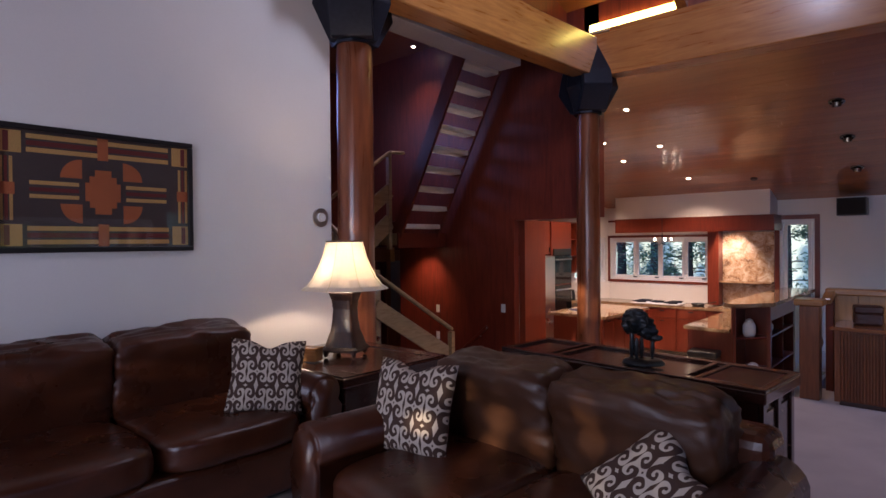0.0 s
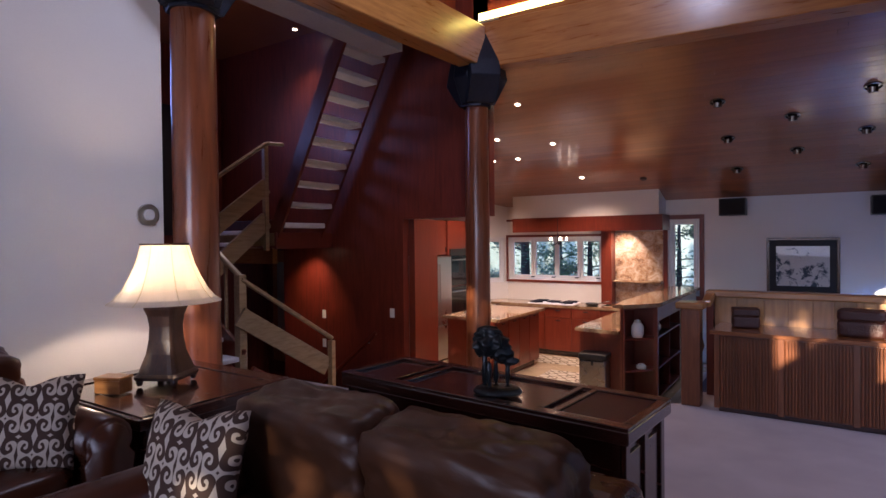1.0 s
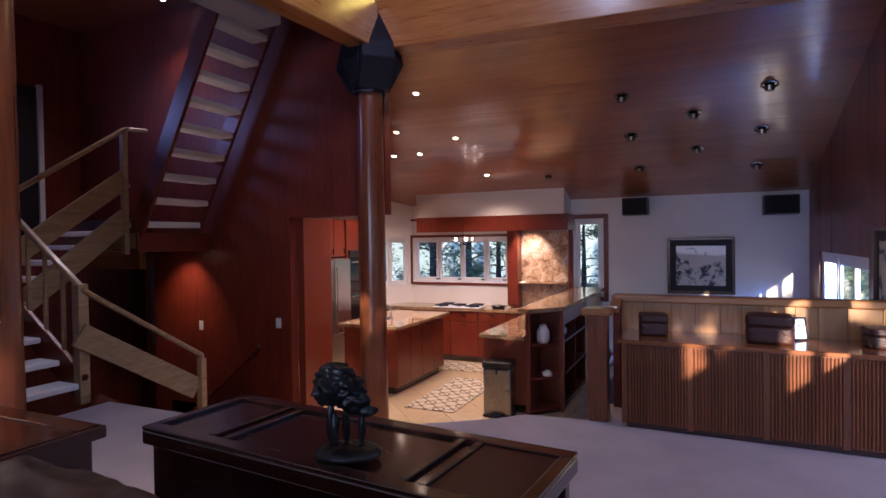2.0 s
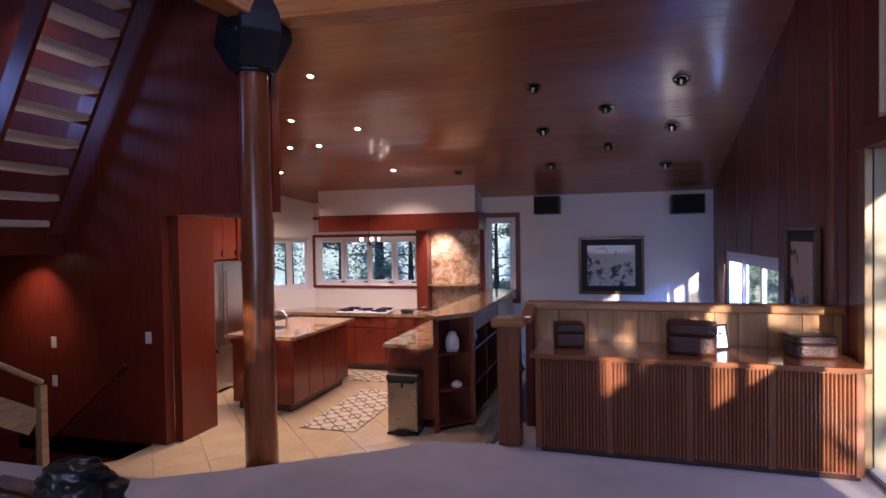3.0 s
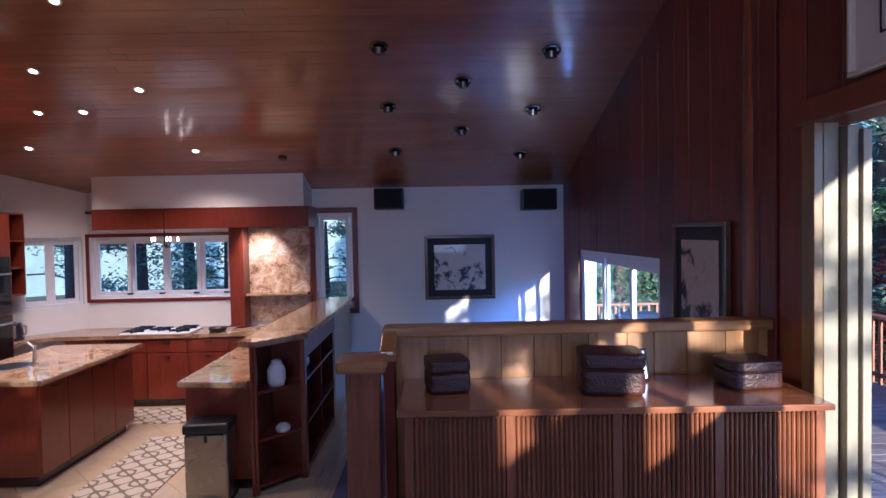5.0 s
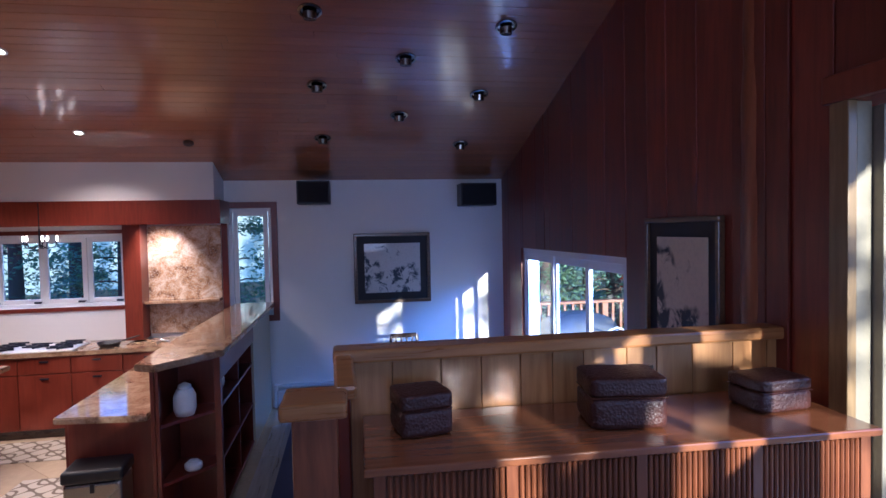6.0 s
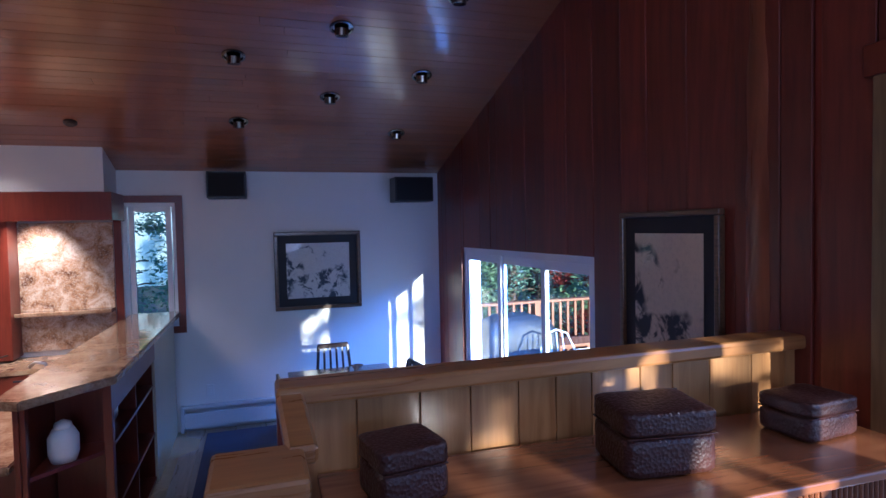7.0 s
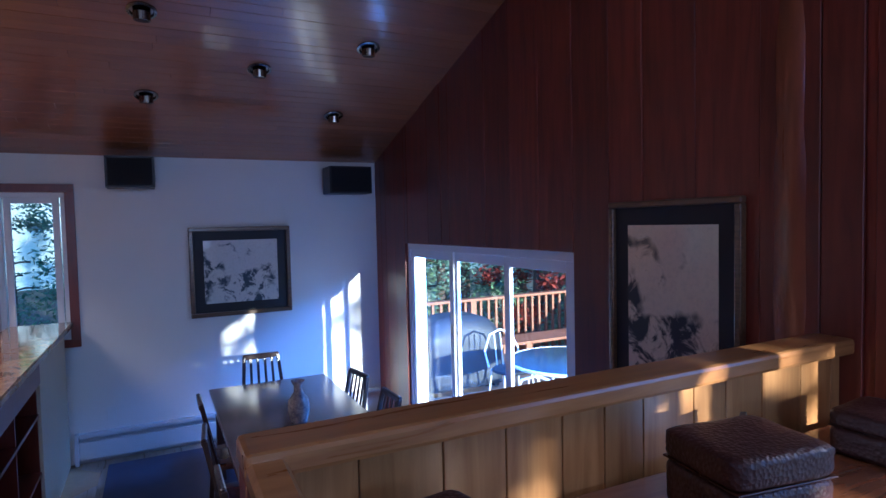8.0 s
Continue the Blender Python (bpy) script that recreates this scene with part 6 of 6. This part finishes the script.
rug = thing("lattice_rug", (-3.22, 8.10, FL + 0.0035), "cream kitchen runner with a brown interlaced lattice", "rug", turn=0)
part("surface", rbox(-0.33, -0.80, 0, 0.33, 0.80, 0.009, 0.004), TRELLIS, rug)
rug = thing("lattice_rug", (-3.9, 9.62, FL + 0.0035), "cream kitchen runner with a brown interlaced lattice", "rug")
part("surface", rbox(-0.55, -0.28, 0, 0.75, 0.28, 0.009, 0.004), TRELLIS, rug)

# ---- dining area ----
dr = thing("dining_rug", (-0.25, 8.6, FL + 0.0035), "large plain dark blue rug below the dining table", "rug")
part("surface", rbox(-1.17, -1.6, 0, 1.2, 1.78, 0.011, 0.004), BLUE_RUG, dr)
dt = thing("dining_table", (-0.18, 8.55, FL + 0.015), "long polished dark wood dining table", "table")
part("tabletop", rbox(-0.47, -1.1, 0.685, 0.47, 1.1, 0.72, 0.008), TABLE_WOOD, dt)
part("apron", boxes((-0.38, -1.0, 0.60, 0.38, 1.0, 0.684), r=0.003), CHAIR_WOOD, dt)
for s in (-1, 1):
    for f in (-1, 1):
        part("leg", rbox(s * 0.40 - 0.03, f * 1.03 - 0.03, 0, s * 0.40 + 0.03, f * 1.03 + 0.03, 0.684, 0.004), CHAIR_WOOD, dt)


def chair():
    ob = thing("dining_chair", (-0.18, 9.75, FL + 0.015), "dark wooden dining chair with a slatted back", "chair", "dining chairs", 180)
    ob.scale = (1.0, 1.0, 0.93)
    part("seat", placed(cushion(0.42, 0.42, 0.05, 6, 8, 0.002, 1), 0, 0.0, 0.44), LEATHER, ob)
    for s in (-1, 1):
        part("front_leg", bar_between((s * 0.19, 0.19, 0), (s * 0.18, 0.18, 0.42), 0.032, 0.032, 0.004, (0, 1, 0)), CHAIR_WOOD, ob)
        part("back_leg", bar_between((s * 0.19, -0.21, 0), (s * 0.18, -0.18, 0.45), 0.032, 0.032, 0.004, (0, 1, 0)), CHAIR_WOOD, ob)
        part("back_post", bar_between((s * 0.18, -0.18, 0.44), (s * 0.145, -0.27, 0.93), 0.028, 0.03, 0.004, (0, 1, 0)), CHAIR_WOOD, ob)
    part("top_rail", bar_between((-0.155, -0.272, 0.925), (0.155, -0.272, 0.925), 0.03, 0.05, 0.008), CHAIR_WOOD, ob)
    for k in range(4):
        x = -0.09 + 0.06 * k
        part("slat", bar_between((x * 1.1, -0.19, 0.46), (x, -0.268, 0.91), 0.022, 0.012, 0.002, (0, 1, 0)), CHAIR_WOOD, ob)
    return ob


first = chair()
for x, y, tn in ((-0.48, 9.05, -90), (-0.50, 8.33, -95), (-0.48, 7.65, -90), (0.19, 9.15, 99), (0.20, 8.50, 92), (0.19, 7.88, 88)):
    copy_thing(first, pose(x, y, FL + 0.015, 0, 0, tn) @ Matrix.Diagonal((1.0, 1.0, 0.93, 1.0)))
vs = thing("vase", (-0.188, 8.48, FL + 0.735), "blue and white porcelain vase with a flared neck", "vase")
part("body", turned([(0.04, 0), (0.058, 0.03), (0.072, 0.10), (0.066, 0.16), (0.03, 0.21), (0.026, 0.25), (0.045, 0.285), (0.038, 0.283), (0.02, 0.25)], 24), granite("painted_porcelain", (0.05, 0.06, 0.12), (0.22, 0.19, 0.19), (0.42, 0.37, 0.34), 14.0, 0.15), vs, smooth=True)
ht = thing("baseboard_heater", (-0.2, 10.549, FL + 0.005), "long white steel baseboard heater along the wall", "heater")
ht.scale = (1.0, 1.0, 1.27)
part("back", rbox(-1.44, -0.015, 0.0, 1.30, -0.0005, 0.21, 0.002), HEATER, ht)
part("front", rbox(-1.44, -0.072, 0.035, 1.30, -0.058, 0.155, 0.004), HEATER, ht)
part("hood", rbox(-1.44, -0.068, 0.185, 1.30, -0.0155, 0.212, 0.004), HEATER, ht)
part("fins", boxes((-1.40, -0.05, 0.05, 1.28, -0.02, 0.14), r=0), IRON, ht)
part("end_cap", rbox(-1.475, -0.074, 0.0, -1.441, -0.0005, 0.214, 0.004), HEATER, ht)

# ---- floor, wall and deck pieces ----
tile_mesh = mesh_of("tile", rbox(-0.2265, -0.2265, -0.012, 0.2265, 0.2265, 0.0, 0.0025, 1), TILE)
floor = thing("floor", (0, 0, FL), "cream stone tiles laid diagonally over the kitchen floor", "floor", kind="structure")
for i in range(-24, 25):
    for j in range(-24, 25):
        x, y = -2.95 + (i - j) * 0.3225, 7.55 + (i + j) * 0.3225
        if -4.78 < x < -1.60 and 4.75 + 0.33 * max(0, x + 2.4) < y < 10.4 or -6.3 < x <= -4.78 and 6.75 < y < 10.4:
            ob = new("tile", tile_mesh)
            ob.parent = floor
            ob.matrix_basis = pose(x, y, random.uniform(-0.0008, 0.0008), 0, 0, 45 + 90 * random.randrange(4))
plank_mesh = mesh_of("plank", rbox(-0.0735, -0.8, -0.012, 0.0735, 0.8, 0.0, 0.0015, 1), PLANK)
planks = thing("floor_planks", (0, 0, FL), "pale wooden planks over the dining floor", "floor", kind="structure")
for i in range(19):
    for j in range(4):
        ob = new("plank", plank_mesh)
        ob.parent = planks
        ob.matrix_basis = pose(-1.55 + 0.15 * i, 6.4 + 1.603 * j - 0.7 * (i % 2) + 0.2, random.uniform(-0.0006, 0.0006))


def boards(owner, axis, plane, a0, a1, top, holes, widths, seed, face):
    """Upright boards on a wall; holes: (from, to, low, high) along the wall, left free."""
    rng = random.Random(seed)
    a = a0
    while a < a1 - 0.02:
        b = min(a + rng.choice(widths), a1)
        proud = rng.choice((0.014, 0.016, 0.0175, 0.019))
        spans = [(FL if axis == "x" else -2.2, top(0.5 * (a + b)))]
        for h0, h1, low, high in holes:
            if b > h0 + 0.004 and a < h1 - 0.004:
                spans = [s for z0, z1 in spans for s in ((z0, min(z1, low)), (max(z0, high), z1)) if s[1] - s[0] > 0.03]
        for z0, z1 in spans:
            if axis == "x":
                bm = boxes((plane, a + 0.0015, z0, plane + face * proud, b - 0.0015, z1), r=0.0025)
            else:
                bm = boxes((a + 0.0015, plane, z0, b - 0.0015, plane + face * proud, z1), r=0.0025)
            part("board", bm, RED_BOARD, owner)
        a = b


RED_BOARD = wood("red_wall_board", (0.10, 0.017, 0.009), (0.20, 0.038, 0.018), "z", 0.40, 0.5, "piece", 0.12, 0.25)
wb = thing("wall_right_boards", (0, 0, 0), "dark red-brown upright timber boards of the dining wall", "wall", kind="structure")
boards(wb, "x", RIGHT + 0.0195, 5.585, 5.80, lambda v: 3.4, [], (0.2,), 3, -1)
boards(wb, "x", RIGHT + 0.0195, 5.82, S1[0], lambda v: ceiling_z(v) + 0.05, [], (0.14, 0.23, 0.30), 3, -1)
boards(wb, "x", RIGHT + 0.0195, S1[0], S1[2], lambda v: ceiling_z(v) + 0.05, [(S1[0], S1[2], -2, S1[3])], (0.14, 0.25, 0.32), 5, -1)
boards(wb, "x", RIGHT + 0.0195, S1[2], BACK, lambda v: ceiling_z(v) + 0.05, [], (0.14, 0.25), 7, -1)
boards(wb, "x", RIGHT + 0.0195, 3.2, 5.582, lambda v: 4.6, [(3.2, 5.582, -2, S2[3] + 0.112)], (0.2, 0.27), 8, -1)
